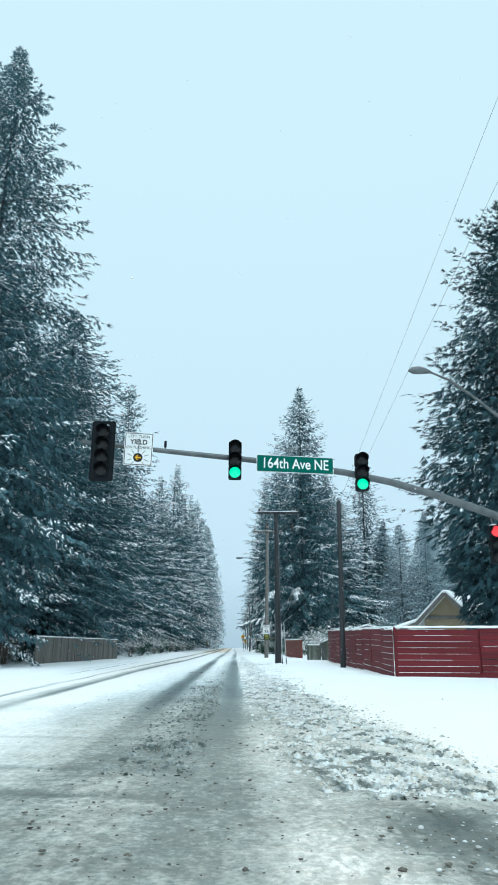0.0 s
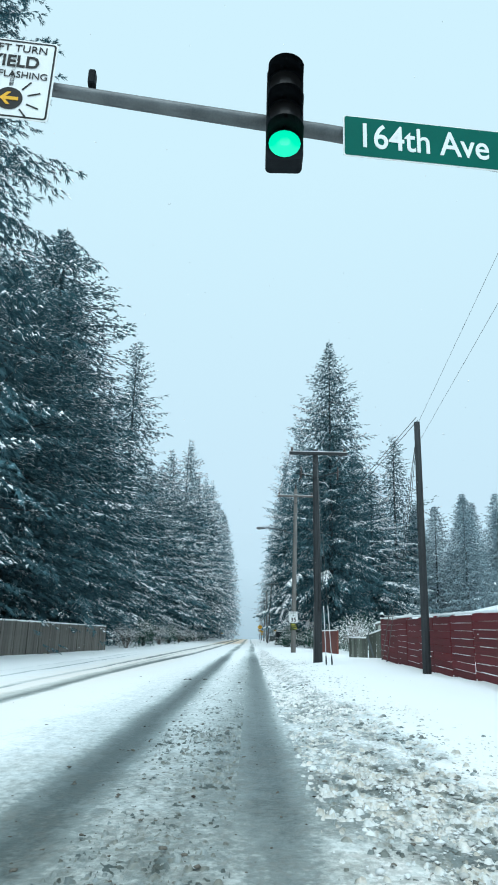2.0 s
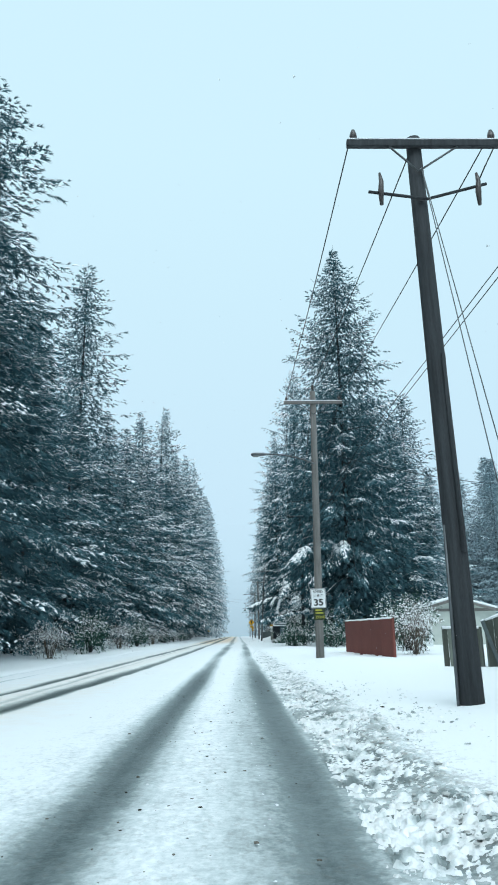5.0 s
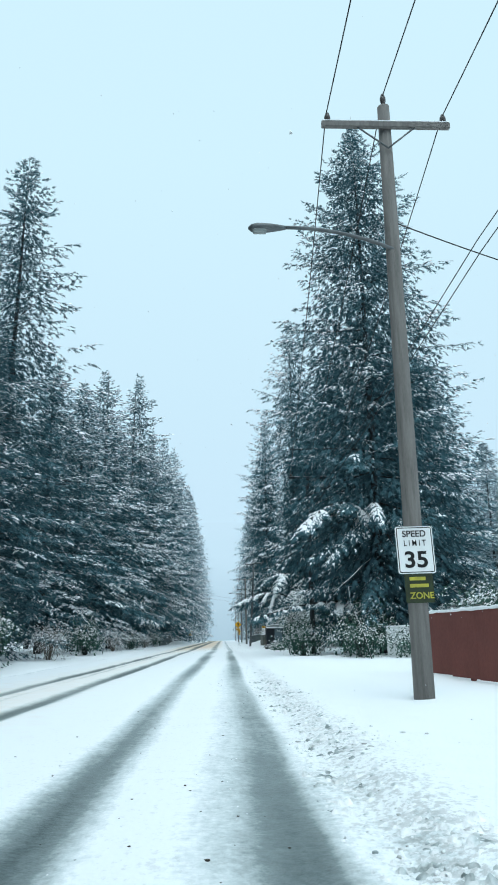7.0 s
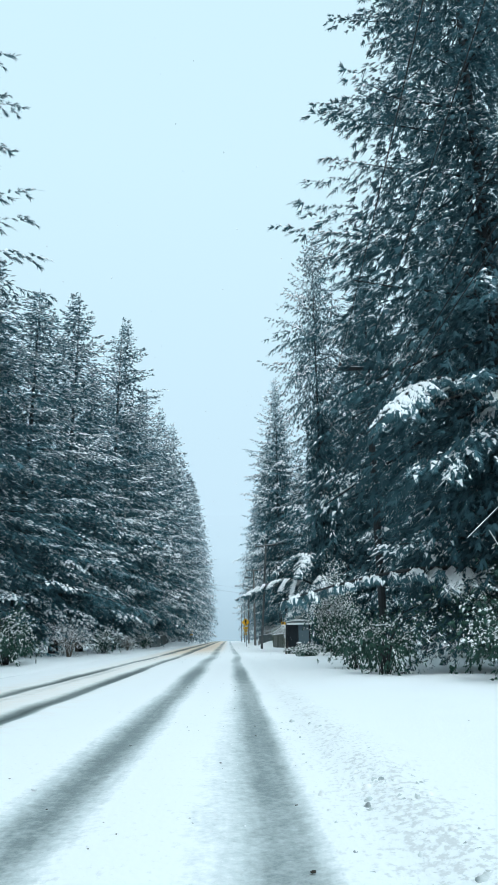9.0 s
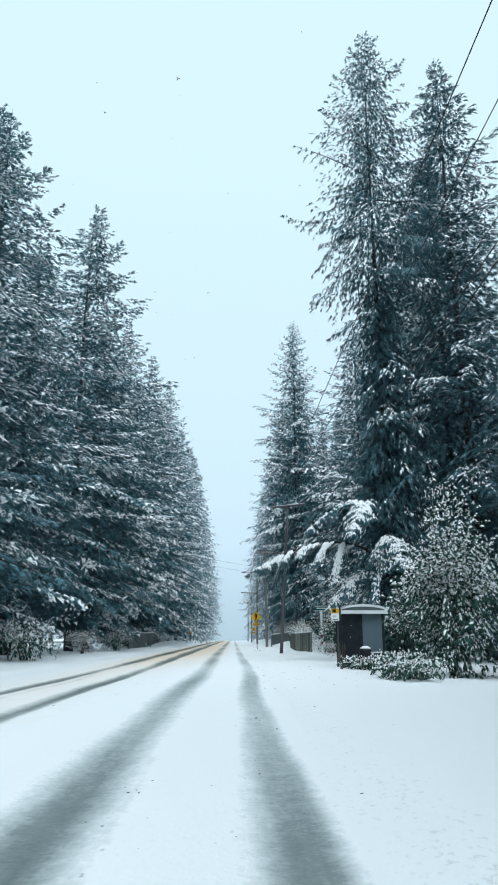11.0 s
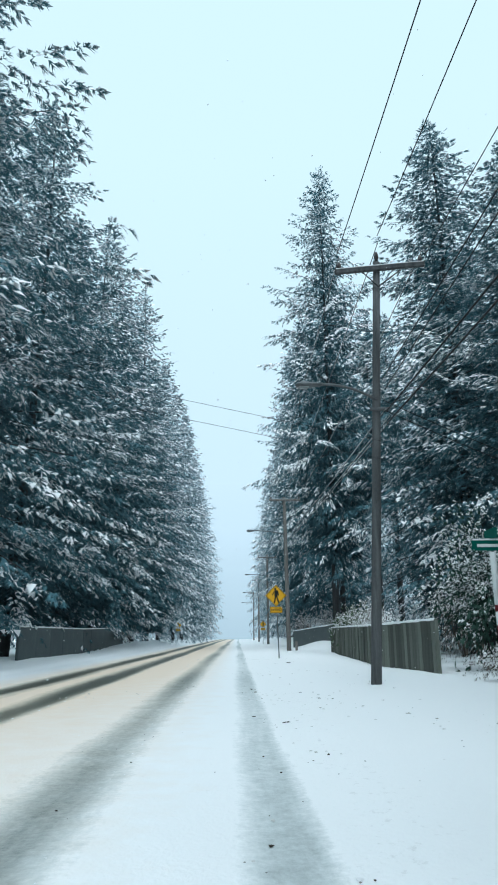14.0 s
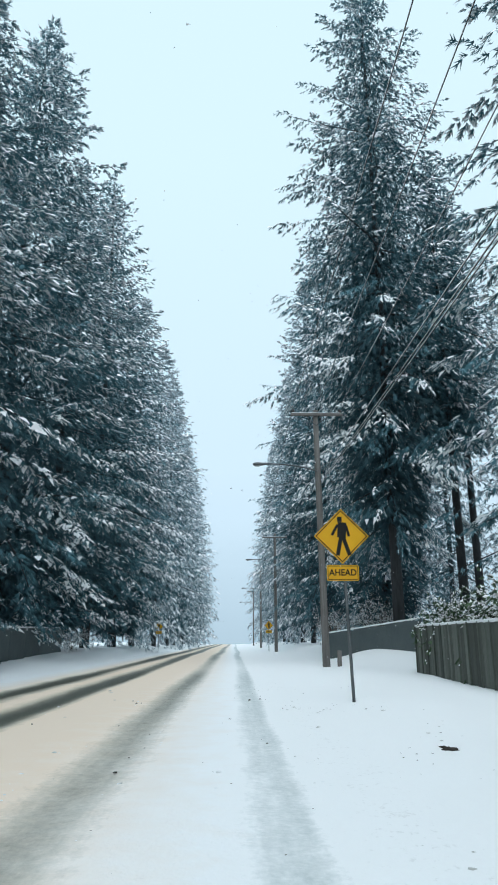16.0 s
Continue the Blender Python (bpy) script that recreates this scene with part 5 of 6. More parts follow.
board_fence("dark_panel_fence", (-9.9, 168.1), (-10.3, 186.5), 1.5, 1.35, M_GREYWALL, "smooth dark grey fence rising on a bank", True, board=2.4, gap=0.004)
for fx, fy in ((6.66, 47.3), (8.05, 47.15)):
    cap = empty("fence_finial", pose(fx, fy, gz(fx, fy) + 1.95), "dark post cap with a cone of snow", "post cap", "post caps on the red fence")
    part("block", boxed((0.16, 0.16, 0.16), (0, 0, 0.13), bevel=0.02), M_DARKMETAL, cap)
    part("neck", boxed((0.10, 0.10, 0.10), (0, 0, 0.03), bevel=0.01), M_DARKMETAL, cap)
    part("snow_cap", tube([(0, 0, 0.20), (0, 0, 0.24), (0, 0, 0.33)], [0.12, 0.10, 0.01], 8), M_SNOW, cap)
rail = empty("top_rail", pose(6.66, 47.3, gz(6.66, 47.3) + 1.95), "dark wooden rail between the fence post caps", "rail")
part("beam", boxed((1.30, 0.06, 0.07), (0.695, -0.07, 0.09), (0, 0, -6), 0.01), M_DARKMETAL, rail)
part("snow_line", boxed((1.20, 0.05, 0.03), (0.695, -0.07, 0.14), (0, 0, -6), 0.01), M_SNOW, rail)


# ---------------------------------------------------------------- houses
def house(name, x, y, w, depth, eave, ridge, turn, wall, label, over=0.4):
    """Gable end towards -y, ridge along y."""
    root = empty(name, pose(x, y, 0, 0, 0, turn), label, "house")
    bm = bmesh.new()
    pts = [(-w / 2, 0), (w / 2, 0), (w / 2, eave), (0, ridge), (-w / 2, eave)]
    front, back = [bm.verts.new((a, 0, b)) for a, b in pts], [bm.verts.new((a, depth, b)) for a, b in pts]
    bm.faces.new(front[::-1]), bm.faces.new(back)
    for k in range(5):
        bm.faces.new((front[k], front[(k + 1) % 5], back[(k + 1) % 5], back[k]))
    bmesh.ops.recalc_face_normals(bm, faces=bm.faces)
    part("wall", bm, wall, root)
    slope = math.atan2(ridge - eave, w / 2)
    ln = (w / 2 + over) / math.cos(slope)
    for s in (-1, 1):
        cx, cz = s * (w / 2 + over) / 2, ridge - (w / 2 + over) / 2 * math.tan(slope)
        roof = part("roof", boxed((ln, depth + 1.0, 0.14), (cx, depth / 2, cz + 0.09), (0, math.degrees(slope) * s, 0), 0.01), M_WHITEPAINT, root)
        part("snow_cover", boxed((ln * 0.99, depth + 0.9, 0.16), (cx, depth / 2, cz + 0.26), (0, math.degrees(slope) * s, 0), 0.05), M_SNOW, roof, "smooth blanket of snow")
        part("fascia", boxed((ln, 0.05, 0.2), (cx, -0.5, cz + 0.06), (0, math.degrees(slope) * s, 0), 0.005), M_POLE, root, "weathered bargeboard")
    part("belt_board", boxed((w * 0.98, 0.05, 0.2), (0, -0.03, eave + 0.1), bevel=0.005), M_POLE, root)
    return root


house("house", 13.0, 41.3, 2.9, 7.0, 2.75, 4.15, -33, M_CREAM, "tan gabled house with a snowy roof")
house("garage", 8.2, 50.6, 3.6, 2.2, 1.75, 2.12, -90, M_PALE, "low shed with a snow-covered roof", over=0.25)
house("house", 13.0, 46.4, 5.0, 18.0, 1.85, 2.80, -8, M_PALE, "long low house with a smooth snow-covered roof", over=0.3)
house("house", 16.2, 84, 6.0, 8, 2.6, 3.4, -4, M_PALE, "pale low house with a snow-covered roof")


# ---------------------------------------------------------------- bus stop
shelter = empty("bus_shelter", pose(4.70, 114.6, gz(4.70, 114.6)), "dark bus shelter with a snow-topped arched roof", "bus shelter")
SW, SD, SH = 1.48, 1.5, 1.96
for sx in (-1, 1):
    for sy in (0, 1):
        part("post", boxed((0.08, 0.08, SH + 0.2), (sx * SW / 2, sy * SD, SH / 2 - 0.1), bevel=0.01), M_DARKMETAL, shelter)
arch = bmesh.new()
rows = []
for yy in (-0.22, SD + 0.22):
    rows.append([[arch.verts.new(((SW / 2 + 0.16) * math.cos(a) * -1, yy, SH + 0.02 + dz + 0.20 * math.sin(a))) for a in [math.pi * j / 14 for j in range(15)]] for dz in (0.0, 0.05)])
for q in (0, 1):
    for j in range(14):
        arch.faces.new((rows[0][q][j], rows[0][q][j + 1], rows[1][q][j + 1], rows[1][q][j]))
for yy in (0, 1):
    for j in range(14):
        arch.faces.new((rows[yy][0][j], rows[yy][0][j + 1], rows[yy][1][j + 1], rows[yy][1][j]))
bmesh.ops.recalc_face_normals(arch, faces=arch.faces)
part("roof", arch, M_WHITEPAINT, shelter, "pale barrel roof")
sn = bmesh.new()
tops = []
for yy in (-0.24, SD + 0.2):
    tops.append([sn.verts.new(((SW / 2 + 0.18) * math.cos(a) * -1, yy, SH + 0.09 + 0.22 * math.sin(a) * (1 if yy < 0 else 1.05))) for a in [math.pi * j / 14 for j in range(15)]])
for j in range(14):
    sn.faces.new((tops[0][j], tops[0][j + 1], tops[1][j + 1], tops[1][j]))
bmesh.ops.solidify(sn, geom=sn.faces[:], thickness=0.05)
part("snow_cover", sn, M_SNOW, shelter, "layer of snow")
part("eave_beam", boxed((SW + 0.34, 0.06, 0.12), (0, -0.22, SH + 0.02), bevel=0.01), M_WHITEPAINT, shelter, "pale eave edge")
part("tympanum", plate([((SW / 2 + 0.06) * math.cos(math.pi * j / 12), SH + 0.08 + 0.15 * math.sin(math.pi * j / 12)) for j in range(13)], 0.02), M_GREYWALL, shelter, "grey arched gable").location = (0, -0.2, 0)
part("back_panel", boxed((0.03, SD, SH - 0.25), (SW / 2, SD / 2, SH / 2 + 0.1)), M_GLASS, shelter, "dull glass panel")
part("end_panel", boxed((SW * 0.50, 0.02, SH - 0.62), (SW * 0.22, -0.01, SH / 2 + 0.27)), M_GLASS, shelter, "dull glass panel")
part("end_panel", boxed((SW * 0.44, 0.02, SH - 0.1), (-SW * 0.26, 0.0, SH / 2)), M_DARKMETAL, shelter, "dark poster panel")
part("mullion", boxed((0.07, 0.07, SH), (-SW * 0.04, -0.01, SH / 2), bevel=0.008), M_DARKMETAL, shelter)
part("end_panel", boxed((SW, 0.02, SH - 0.4), (0, SD, SH / 2 + 0.1)), M_DARKMETAL, shelter)
part("side_panel", boxed((0.03, SD * 0.35, SH - 0.3), (-SW / 2, SD * 0.82, SH / 2)), M_DARKMETAL, shelter)
part("kick_panel", boxed((SW * 0.52, 0.03, 0.52), (SW * 0.22, -0.02, 0.28)), M_DARKMETAL, shelter)
part("snow_ledge", boxed((SW * 0.48, 0.05, 0.04), (SW * 0.22, -0.04, 0.56), bevel=0.012), M_SNOW, shelter, "snow on the ledge")
part("bench", boxed((0.4, SD * 0.7, 0.05), (SW / 2 - 0.25, SD / 2, 0.45), bevel=0.01), M_DARKMETAL, shelter)
bin_ = empty("litter_bin", pose(4.66, 114.1, gz(4.66, 114.1)), "dark litter bin with a snow cap", "bin")
part("body", tube([(0, 0, -0.05), (0, 0, 0.03), (0, 0, 0.62), (0, 0, 0.68)], [0.2, 0.21, 0.23, 0.21], 12), M_DARKMETAL, bin_)
part("snow_cap", tube([(0, 0, 0.68), (0, 0, 0.72), (0, 0, 0.78)], [0.2, 0.19, 0.08], 10), M_SNOW, bin_)
stop = empty("bus_stop_sign", pose(3.82, 114.3, gz(3.82, 114.3)), "bus stop flag sign on a thin dark post", "road sign")
part("post", tube([(0, 0, -0.2), (0, 0, 2.2)], 0.034, 8), M_DARKMETAL, stop)
part("flag", boxed((0.29, 0.014, 0.26), (-0.18, 0, 1.78), bevel=0.004), M_WHITESIGN, stop, "white panel")
part("flag_top", boxed((0.29, 0.014, 0.17), (-0.18, 0, 2.0), bevel=0.004), M_YELLOWSIGN, stop, "yellow top panel")
part("pictogram", boxed((0.13, 0.006, 0.12), (-0.215, -0.010, 2.0), bevel=0.002), M_INK, stop, "dark bus pictogram")
lettering("lettering", "226", 0.09, (-0.22, -0.010, 1.80), M_INK, stop, 1.0)
bar(stop, 0.2, 0.022, -0.18, 1.70).location = (0, -0.006, 0)


# ---------------------------------------------------------------- shrubs and low growth
def shrub(name, seed, x, y, w, d, h, leaf, snow, label, n=900, size=0.16, stems=14, category="shrub"):
    rng = np.random.default_rng(seed)
    z0 = gz(x, y)
    root = empty(name, pose(x, y, z0), label, category, "shrubs beside the road")
    bm = bmesh.new()
    for k in range(stems):
        a, q = rng.uniform(0, 6.28), rng.uniform(0.3, 1.0)
        tip = (math.cos(a) * w * 0.45 * q, math.sin(a) * d * 0.45 * q, h * rng.uniform(0.6, 1.05))
        mid = (tip[0] * 0.4 + rng.normal(0, 0.05), tip[1] * 0.4, tip[2] * 0.55)
        tube([(tip[0] * 0.1, tip[1] * 0.1, -0.1), mid, tip], [0.022 * min(1, h / 2.2), 0.014 * min(1, h / 2.2), 0.004], 4, False, bm)
    tagged(part("branchwood", bm, M_TWIGS if leaf is M_TWIGS else M_BARK, root), kind="stuff")
    u = rng.normal(0, 1, (n, 3))
    u /= np.linalg.norm(u, axis=1, keepdims=True)
    rad = rng.uniform(0.25, 1.0, (n, 1)) ** 0.4
    c = u * rad
    bulge = 0.85 + 0.65 * value_noise(u[:, 0] * 3.1 + seed, u[:, 2] * 2.9 + u[:, 1] * 3, seed)[:, None] + 0.18 * rng.normal(0, 1, (n, 1))
    o = c * bulge * np.array([w / 2, d / 2, h / 2]) + np.array([0, 0, h * 0.52])
    o[:, 2] = np.maximum(o[:, 2], 0.04)
    dd = u + rng.normal(0, 0.7, (n, 3))
    dd /= np.linalg.norm(dd, axis=1, keepdims=True)
    up = np.array([0, 0, 1.0]) + rng.normal(0, 0.4, (n, 3))
    up -= dd * (up * dd).sum(1, keepdims=True)
    up /= np.linalg.norm(up, axis=1, keepdims=True)
    ln = size * rng.uniform(0.6, 1.5, n)
    V, F = spray(rng, o, dd, up, ln, ln * (rng.uniform(0.07, 0.13, n) if leaf is M_TWIGS else rng.uniform(0.3, 0.5, n)), 0.3)
    tagged(raw("foliage", V, F, leaf, root), kind="stuff")
    pick = rng.uniform(0, 1, n) < snow * (0.35 + 0.65 * (c[:, 2] > -0.1))
    pick = np.nonzero(pick)[0].repeat(2)
    m = len(pick)
    V, F = snow_caps(rng, o[pick] + rng.normal(0, 0.04, (m, 3)), dd[pick], up[pick], ln[pick] * rng.uniform(0.35, 0.8, m), ln[pick] * (0.2 if leaf is M_TWIGS else 0.35), 0.3, 0.02 + 0.03 * rng.uniform(0, 1, m))
    tagged(raw("snow_cover", V, F, M_SNOW, root, "snow lying on the twigs"), kind="stuff")
    return root


# x, y, width, depth, height, leaf, snow, count, words
GROWTH = [
    (6.4, 81.8, 3.2, 3.2, 1.6, M_LEAF, 0.32, 1500, "low evergreen brush dusted with snow"),
    (4.1, 85.8, 2.4, 3.2, 1.7, M_LEAF, 0.3, 1400, "dark evergreen brush with snow under the fir"),
    (7.4, 84.6, 3.6, 3.6, 2.6, M_LEAF, 0.35, 2000, "dark evergreen brush under the fir"),
    (-9.7, 146.5, 2.0, 6.0, 1.7, M_LEAF, 0.6, 1500, "dark brush with snow before the smooth fence"),
    (8.6, 80.6, 2.6, 2.6, 1.3, M_LEAF, 0.4, 1000, "low snowy brush under the fir"),
    (4.1, 90.0, 2.4, 3.0, 1.6, M_LEAF, 0.3, 900, "dark brush at the foot of a fir"),
    (6.4, 109.5, 2.8, 5.0, 4.9, M_LEAF, 1.5, 3600, "tall snow-covered hedge beside the bus shelter"),
    (4.5, 107.6, 1.4, 4.4, 0.6, M_LEAF, 0.7, 1200, "low snowy ground cover along the hedge"),
    (4.8, 113.3, 1.8, 1.0, 0.42, M_LEAF, 0.8, 700, "low snowy ground cover before the shelter"),
    (3.74, 113.8, 0.7, 0.5, 0.9, M_TWIGS, 0.02, 30, "small bare sapling beside the bus stop"),
    (7.6, 119.5, 3.0, 3.0, 3.0, M_LEAF, 0.45, 1600, "dense dark shrub behind the shelter"),
    (9.0, 129.5, 3.6, 4.0, 4.4, M_LEAF, 0.85, 2600, "tall holly shrub with snow"),
    (10.6, 134.0, 4.0, 5.0, 5.2, M_LEAF, 0.35, 3200, "dense dark holly with specks of snow"),
    (11.4, 141.0, 4.0, 5.0, 5.0, M_LEAF, 0.4, 3000, "dense dark holly with specks of snow"),
    (7.2, 135.2, 2.4, 2.4, 2.9, M_LEAF, 0.45, 1600, "dark holly shrub behind the street post"),
    (6.9, 138.6, 2.6, 1.6, 0.75, M_TWIGS, 0.8, 1100, "low snowy shrub at the fence end"),
    (8.6, 139.6, 2.4, 1.8, 0.9, M_TWIGS, 0.8, 900, "low snowy shrub at the verge"),
    (8.0, 143.5, 3.2, 4.0, 4.6, M_LEAF, 0.9, 2600, "tall holly beside the board fence"),
    (6.2, 150.8, 1.6, 3.0, 2.0, M_TWIGS, 0.9, 1300, "low bare shrub laced with snow at the fence"),
    (6.45, 154.6, 1.7, 4.6, 2.2, M_TWIGS, 0.9, 1800, "bare shrub laced with snow behind the fence"),
    (6.85, 160.5, 1.8, 6.4, 2.55, M_HEDGE, 0.8, 2600, "green shrub dusted with snow behind the fence"),
    (7.15, 166.8, 1.7, 5.2, 2.5, M_HEDGE, 0.7, 2400, "green shrub dusted with snow behind the fence"),
    (9.5, 149.0, 4.0, 4.0, 4.0, M_TWIGS, 0.8, 2000, "bare thicket laced with snow"),
    (11.5, 157.0, 4.0, 4.0, 4.4, M_TWIGS, 0.8, 2000, "bare thicket laced with snow"),
    (7.6, 62.5, 2.0, 4.0, 2.2, M_TWIGS, 0.75, 1300, "snowy bare shrub behind the panel fence"),
    (8.6, 68.0, 3.0, 4.0, 3.0, M_LEAF, 0.45, 1500, "dark evergreen shrub dusted with snow"),
    (9.8, 74.0, 3.0, 3.5, 2.8, M_LEAF, 0.45, 1300, "dark evergreen shrub dusted with snow"),
    (-12.2, 50.0, 2.0, 5.0, 2.4, M_TWIGS, 0.6, 1300, "leafless shrub with snow beside the old fence"),
    (-12.0, 38.0, 2.0, 4.0, 2.4, M_TWIGS, 0.6, 1400, "leafless shrub with snow beside the road"),
    (-9.4, 66.0, 2.2, 4.0, 1.8, M_TWIGS, 0.7, 1200, "leafless shrub laced with snow"),
    (-9.6, 76.0, 2.2, 6.0, 2.4, M_LEAF, 0.5, 1500, "dark brush with snow at the verge"),
    (-9.6, 87.0, 2.2, 6.0, 2.0, M_TWIGS, 0.65, 1500, "leafless brush with snow at the verge"),
    (-9.8, 98.0, 2.2, 6.0, 2.2, M_LEAF, 0.5, 1500, "dark brush with snow at the verge"),
    (-9.8, 110.0, 2.2, 6.0, 2.0, M_TWIGS, 0.65, 1400, "leafless brush with snow at the verge"),
    (-9.8, 122.0, 2.2, 6.0, 1.8, M_LEAF, 0.6, 1400, "dark brush with snow at the verge"),
    (-9.7, 134.0, 1.8, 5.0, 1.5, M_TWIGS, 0.75, 1300, "leafless shrub laced with snow"),
    (-10.6, 190.0, 2.4, 8.0, 1.4, M_TWIGS, 0.75, 1200, "low leafless brush with snow"),
    (8.4, 184.0, 3.0, 5.0, 2.6, M_TWIGS, 0.7, 1500, "leafless brush with snow on the bank"),
    (7.4, 196.0, 3.0, 7.0, 2.6, M_TWIGS, 0.7, 1500, "leafless brush with snow on the verge"),
]
for k, (x, y, w, d, h, leaf, snow, n, words) in enumerate(GROWTH):
    shrub("shrub", 40 + k, x, y, w, d, h, leaf, snow, words, n, 0.17 if h > 2 else 0.12)


def bough(name, seed, foot, tip, rise, width, label, n=420, snow=1.0):
    """A single long snow-weighted fir bough that reaches out from a trunk: side limbs with hanging sprays, snow piled on top."""
    rng = np.random.default_rng(seed)
    a, b = Vector(foot), Vector(tip)
    root = empty(name, pose(*foot), label, "branch", "boughs over the verge")
    k = 10
    spine = [Vector((0, 0, 0)).lerp(b - a, t / k) + Vector((0, 0, rise * math.sin(math.pi * (t / k) ** 0.8))) for t in range(k + 1)]
    part("limb", tube(spine, [0.075 * (1 - 0.9 * t / k) + 0.006 for t in range(k + 1)], 6), M_BARK, root)
    P = np.array([tuple(q) for q in spine])
    arms = 26
    root_s = np.linspace(0.16, 0.96, arms) + rng.normal(0, 0.015, arms)
    tuft = np.clip(0.75 + 0.95 * value_noise(root_s * 4.2 + seed, root_s * 0, seed), 0.25, 1.6)
    reach = width * (1.1 - 0.85 * np.linspace(0.2, 1, arms)) * rng.uniform(0.6, 1.2, arms) * tuft
    sgn = np.where(np.arange(arms) % 2 == 0, 1.0, -1.0)
    angle = rng.uniform(0.3, 1.3, arms)
    hang = rng.uniform(0.35, 1.3, arms)
    g = rng.choice(arms, n, p=reach / reach.sum())
    q = rng.uniform(0, 1, n) ** 0.7
    s = root_s[g].clip(0, 1)
    c = np.stack([np.interp(s * k, np.arange(k + 1), P[:, j]) for j in range(3)], -1)
    flat = np.array([b.x - a.x, b.y - a.y, 0.0])
    flat /= np.linalg.norm(flat)
    perp = np.array([-flat[1], flat[0], 0.0])
    way = flat * np.cos(angle[g])[:, None] + perp * (np.sin(angle[g]) * sgn[g])[:, None]
    far = (q * reach[g])[:, None]
    cross = np.stack([-way[:, 1], way[:, 0], 0 * s], -1)
    off = rng.normal(0, 0.08, n) * (0.5 + q)
    c = c + way * far + cross * off[:, None]
    c[:, 2] -= hang[g] * far[:, 0] ** 1.5 * 0.8 + np.abs(off) * 0.5
    d = way * (1 - 0.7 * q)[:, None] + cross * rng.normal(0, 0.6, (n, 1))
    d[:, 2] -= 0.3 + hang[g] * 1.6 * q + rng.uniform(0, 0.7, n)
    d /= np.linalg.norm(d, axis=1, keepdims=True)
    up = np.array([0, 0, 1.0]) + way * 0.5 + rng.normal(0, 0.3, (n, 3))
    up -= d * (up * d).sum(1, keepdims=True)
    up /= np.linalg.norm(up, axis=1, keepdims=True)
    ln = rng.uniform(0.09, 0.20, n)
    V, F = spray(rng, c, d, up, ln, ln * rng.uniform(0.13, 0.21, n), 0.3, NEEDLES)
    tagged(raw("sprays", V, F, M_NEEDLE, root, "drooping needle sprays"), kind="stuff")
    pick = rng.uniform(0, 1, n) < snow * np.clip(1.1 - 0.75 * q, 0, 1) * np.clip(tuft[g], 0.3, 1)
    m = int(pick.sum())
    w = rng.normal(0, 0.5, (m, 1))
    dd = d[pick] * np.cos(w) + cross[pick] * np.sin(w)
    V, F = snow_caps(rng, c[pick] + np.array([0, 0, 0.03]), dd, up[pick], rng.uniform(0.08, 0.20, m), rng.uniform(0.05, 0.11, m), 0.3, 0.02 + 0.05 * rng.uniform(0, 1, m))
    tagged(raw("snow_cover", V, F, M_SNOW, root, "thick snow on the bough"), kind="stuff")
    return root


BOUGHS = [
    ((7.1, 123.0, 5.1), (0.45, 124.05, 4.15), 1.10, 1.5, 1200), ((7.1, 122.5, 7.3), (3.4, 120.6, 5.9), 0.9, 1.5, 900), ((7.1, 122.4, 7.5), (5.0, 118.4, 5.4), 0.8, 1.5, 800), ((7.2, 122.4, 5.6), (7.4, 118.0, 3.9), 0.8, 1.5, 800),
    ((7.1, 122.6, 4.2), (4.4, 121.4, 2.4), 0.6, 1.4, 700),
    ((8.4, 87, 2.7), (1.14, 84.0, 2.0), 0.55, 1.2, 800), ((8.4, 87, 7.2), (3.0, 81.2, 5.5), 1.7, 1.4, 900), ((8.4, 87, 7.0), (7.4, 80.2, 6.2), 1.4, 1.4, 800),
]
for k, (a, b, rise, w, n) in enumerate(BOUGHS):
    n = int(n * 7.0)
    bough("fir_bough", 70 + k, a, b, rise, w, "long fir bough bent under thick snow", n, 0.9 if k in (0, 5, 7) else 0.42)

# broken branches caught under the fir
for pts in (((8.3, 86.9, 5.4), (7.2, 84.6, 4.7), (6.4, 82.6, 4.1), (5.2, 81.6, 3.2)), ((6.5, 79.9, 0.1), (6.3, 80.5, 1.3), (5.9, 81.2, 2.6), (6.1, 82.6, 3.5))):
    stick = empty("dead_branch", pose(*pts[0]), "bare broken branch with a line of snow", "branch", "dead branches under the fir")
    rel = [Vector(q) - Vector(pts[0]) for q in pts]
    part("wood", tube(rel, [0.028, 0.022, 0.016, 0.008], 6), M_BARK, stick)
    part("snow_line", tube([q + Vector((0, 0, 0.03)) for q in rel], [0.010, 0.014, 0.007, 0.010], 5), M_SNOW, stick)

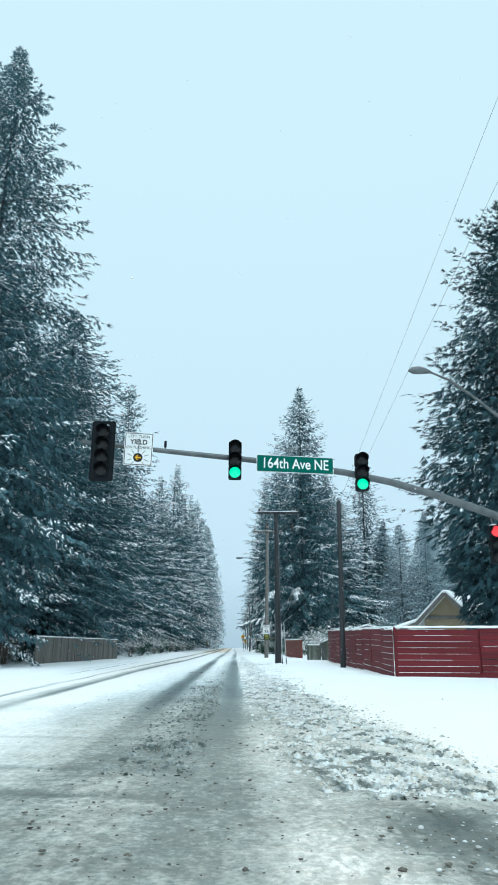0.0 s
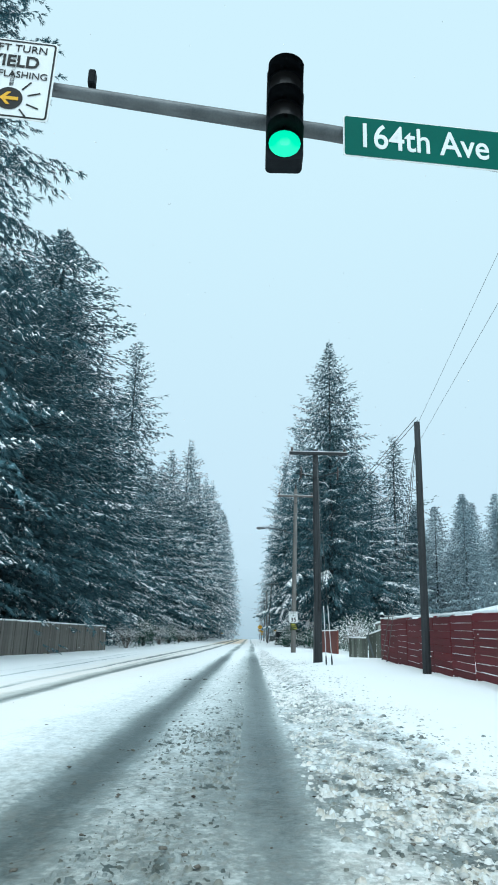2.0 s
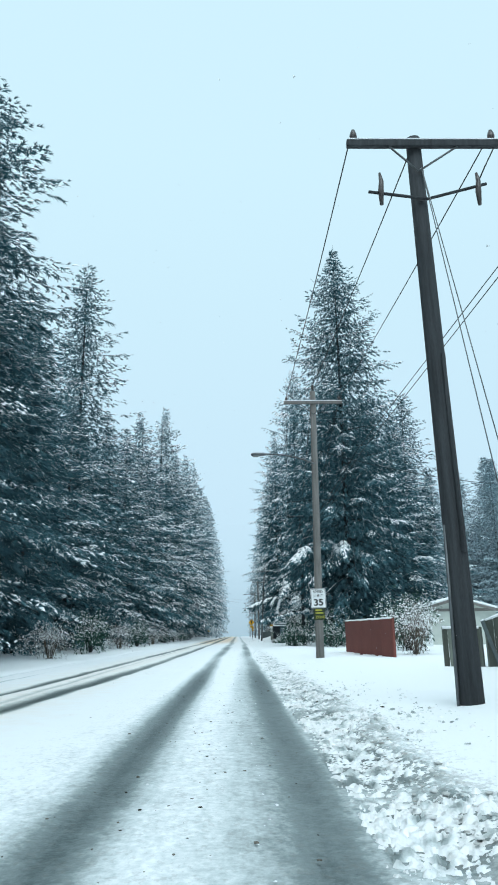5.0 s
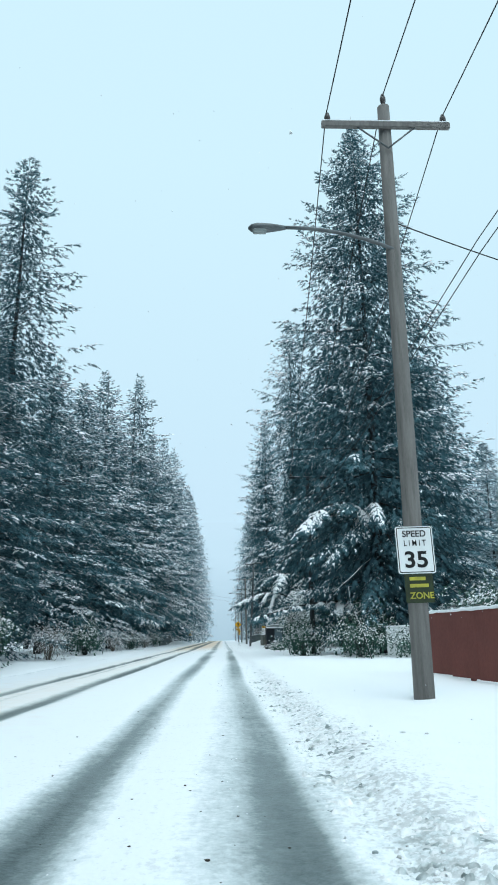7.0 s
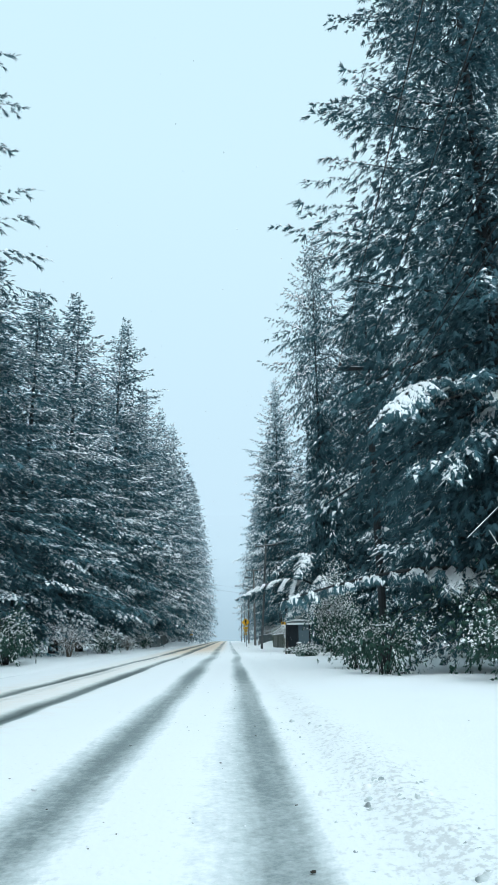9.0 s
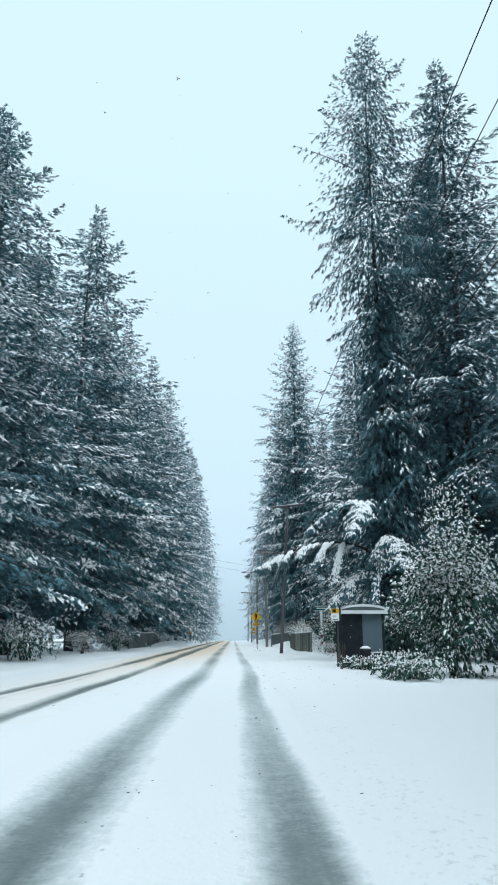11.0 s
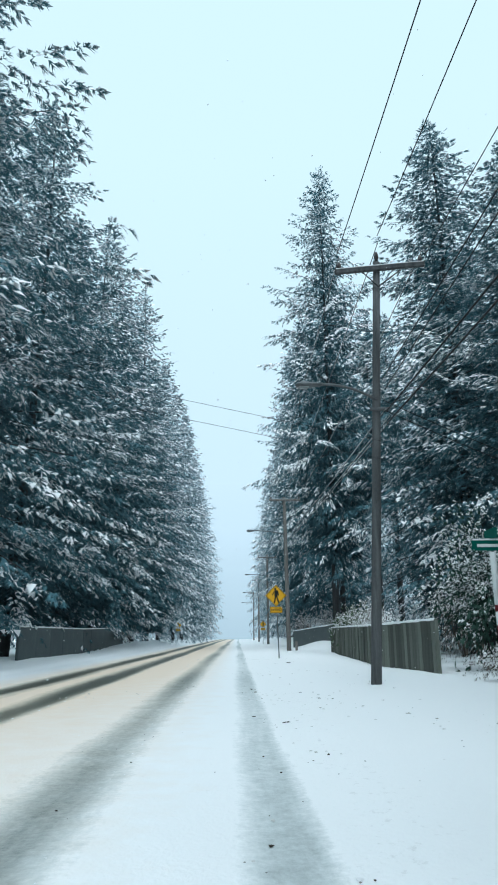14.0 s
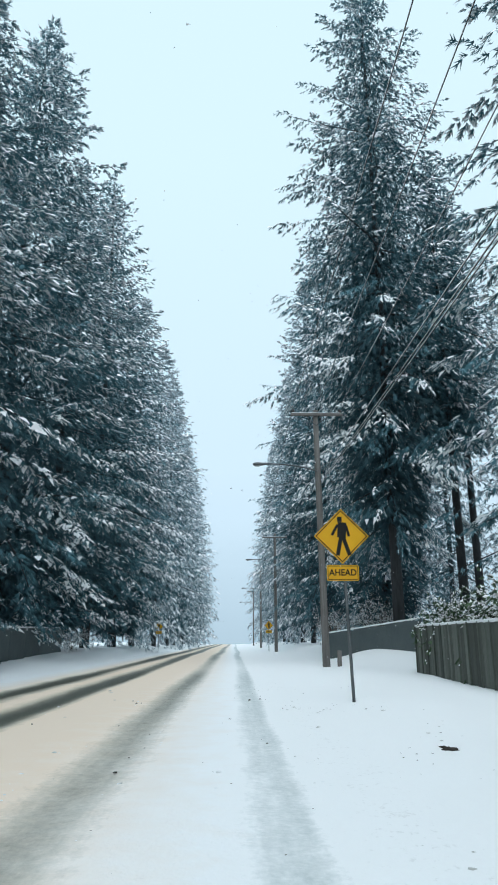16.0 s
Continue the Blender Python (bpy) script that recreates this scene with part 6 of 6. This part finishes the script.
# ---------------------------------------------------------------- falling snow
def flakes(n, seed):
    rng = np.random.default_rng(seed)
    c = np.stack([rng.uniform(-13, 13, n), rng.uniform(2, 200, n), rng.uniform(0.3, 9, n)], -1)
    c = c[(np.abs(c[:, 0]) > 1.3) | (c[:, 2] > 2.4)]
    n = len(c)
    t = np.array([(1, 1, 1), (1, -1, -1), (-1, 1, -1), (-1, -1, 1)]) * 0.6
    v = c[:, None] + (t[None] + rng.uniform(-0.4, 0.4, (n, 4, 3))) * rng.uniform(0.006, 0.012, (n, 1, 1))
    f = np.array([(0, 1, 2), (0, 3, 1), (0, 2, 3), (1, 3, 2)])[None] + 4 * np.arange(n)[:, None, None]
    tagged(raw("falling_snow", v.reshape(-1, 3), f.reshape(-1, 3), M_SNOW), "sparse white flakes falling through the air", "snowflakes", kind="stuff")


flakes(9000, 31)

for cx, cy, cr, cn in ((-0.23, 30.75, 0.018, 7), (-1.62, 31.7, 0.05, 12), (-1.2, 31.9, 0.03, 8), (0.83, 132.0, 0.03, 6), (1.34, 28.9, 0.06, 12)):
    scatter_lumps("fallen_clod", cn, lambda r, n: (cx + r.normal(0, cr, n), cy + r.normal(0, cr * 1.3, n)), lambda r, n: r.uniform(0.018, 0.04, n), M_LITTER, "small dark clod lying on the snowy road", 60 + cn)
clod = scatter_lumps("fallen_twigs", 16, lambda r, n: (2.3 + r.normal(0, 0.02, n), 151.85 + r.normal(0, 0.04, n)), lambda r, n: r.uniform(0.03, 0.07, n), M_LITTER, "dark knot of twigs lying on the snow", 26)

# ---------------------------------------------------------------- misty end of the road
# Backdrop sheet; distance haze is painted as an emission gradient that fades upward.
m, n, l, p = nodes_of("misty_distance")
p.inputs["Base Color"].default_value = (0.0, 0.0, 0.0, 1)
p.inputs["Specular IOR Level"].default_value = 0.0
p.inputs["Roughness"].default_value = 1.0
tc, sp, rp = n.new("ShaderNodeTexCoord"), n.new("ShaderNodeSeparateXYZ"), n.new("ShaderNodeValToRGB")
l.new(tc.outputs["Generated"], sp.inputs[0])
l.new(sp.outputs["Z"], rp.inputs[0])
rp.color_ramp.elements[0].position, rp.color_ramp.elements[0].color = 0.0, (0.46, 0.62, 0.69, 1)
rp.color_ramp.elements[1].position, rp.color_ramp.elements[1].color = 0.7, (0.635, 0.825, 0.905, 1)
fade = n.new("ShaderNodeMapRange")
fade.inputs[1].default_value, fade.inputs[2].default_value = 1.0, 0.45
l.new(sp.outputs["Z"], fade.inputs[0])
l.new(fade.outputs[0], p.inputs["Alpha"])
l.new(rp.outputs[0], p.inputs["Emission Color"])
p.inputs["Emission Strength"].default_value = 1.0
tagged(obj("backdrop", boxed((400, 1, 52), (0, 348, 25)), m), "glowing backdrop painted as pale mist at the far end of the road", "backdrop", kind="structure")
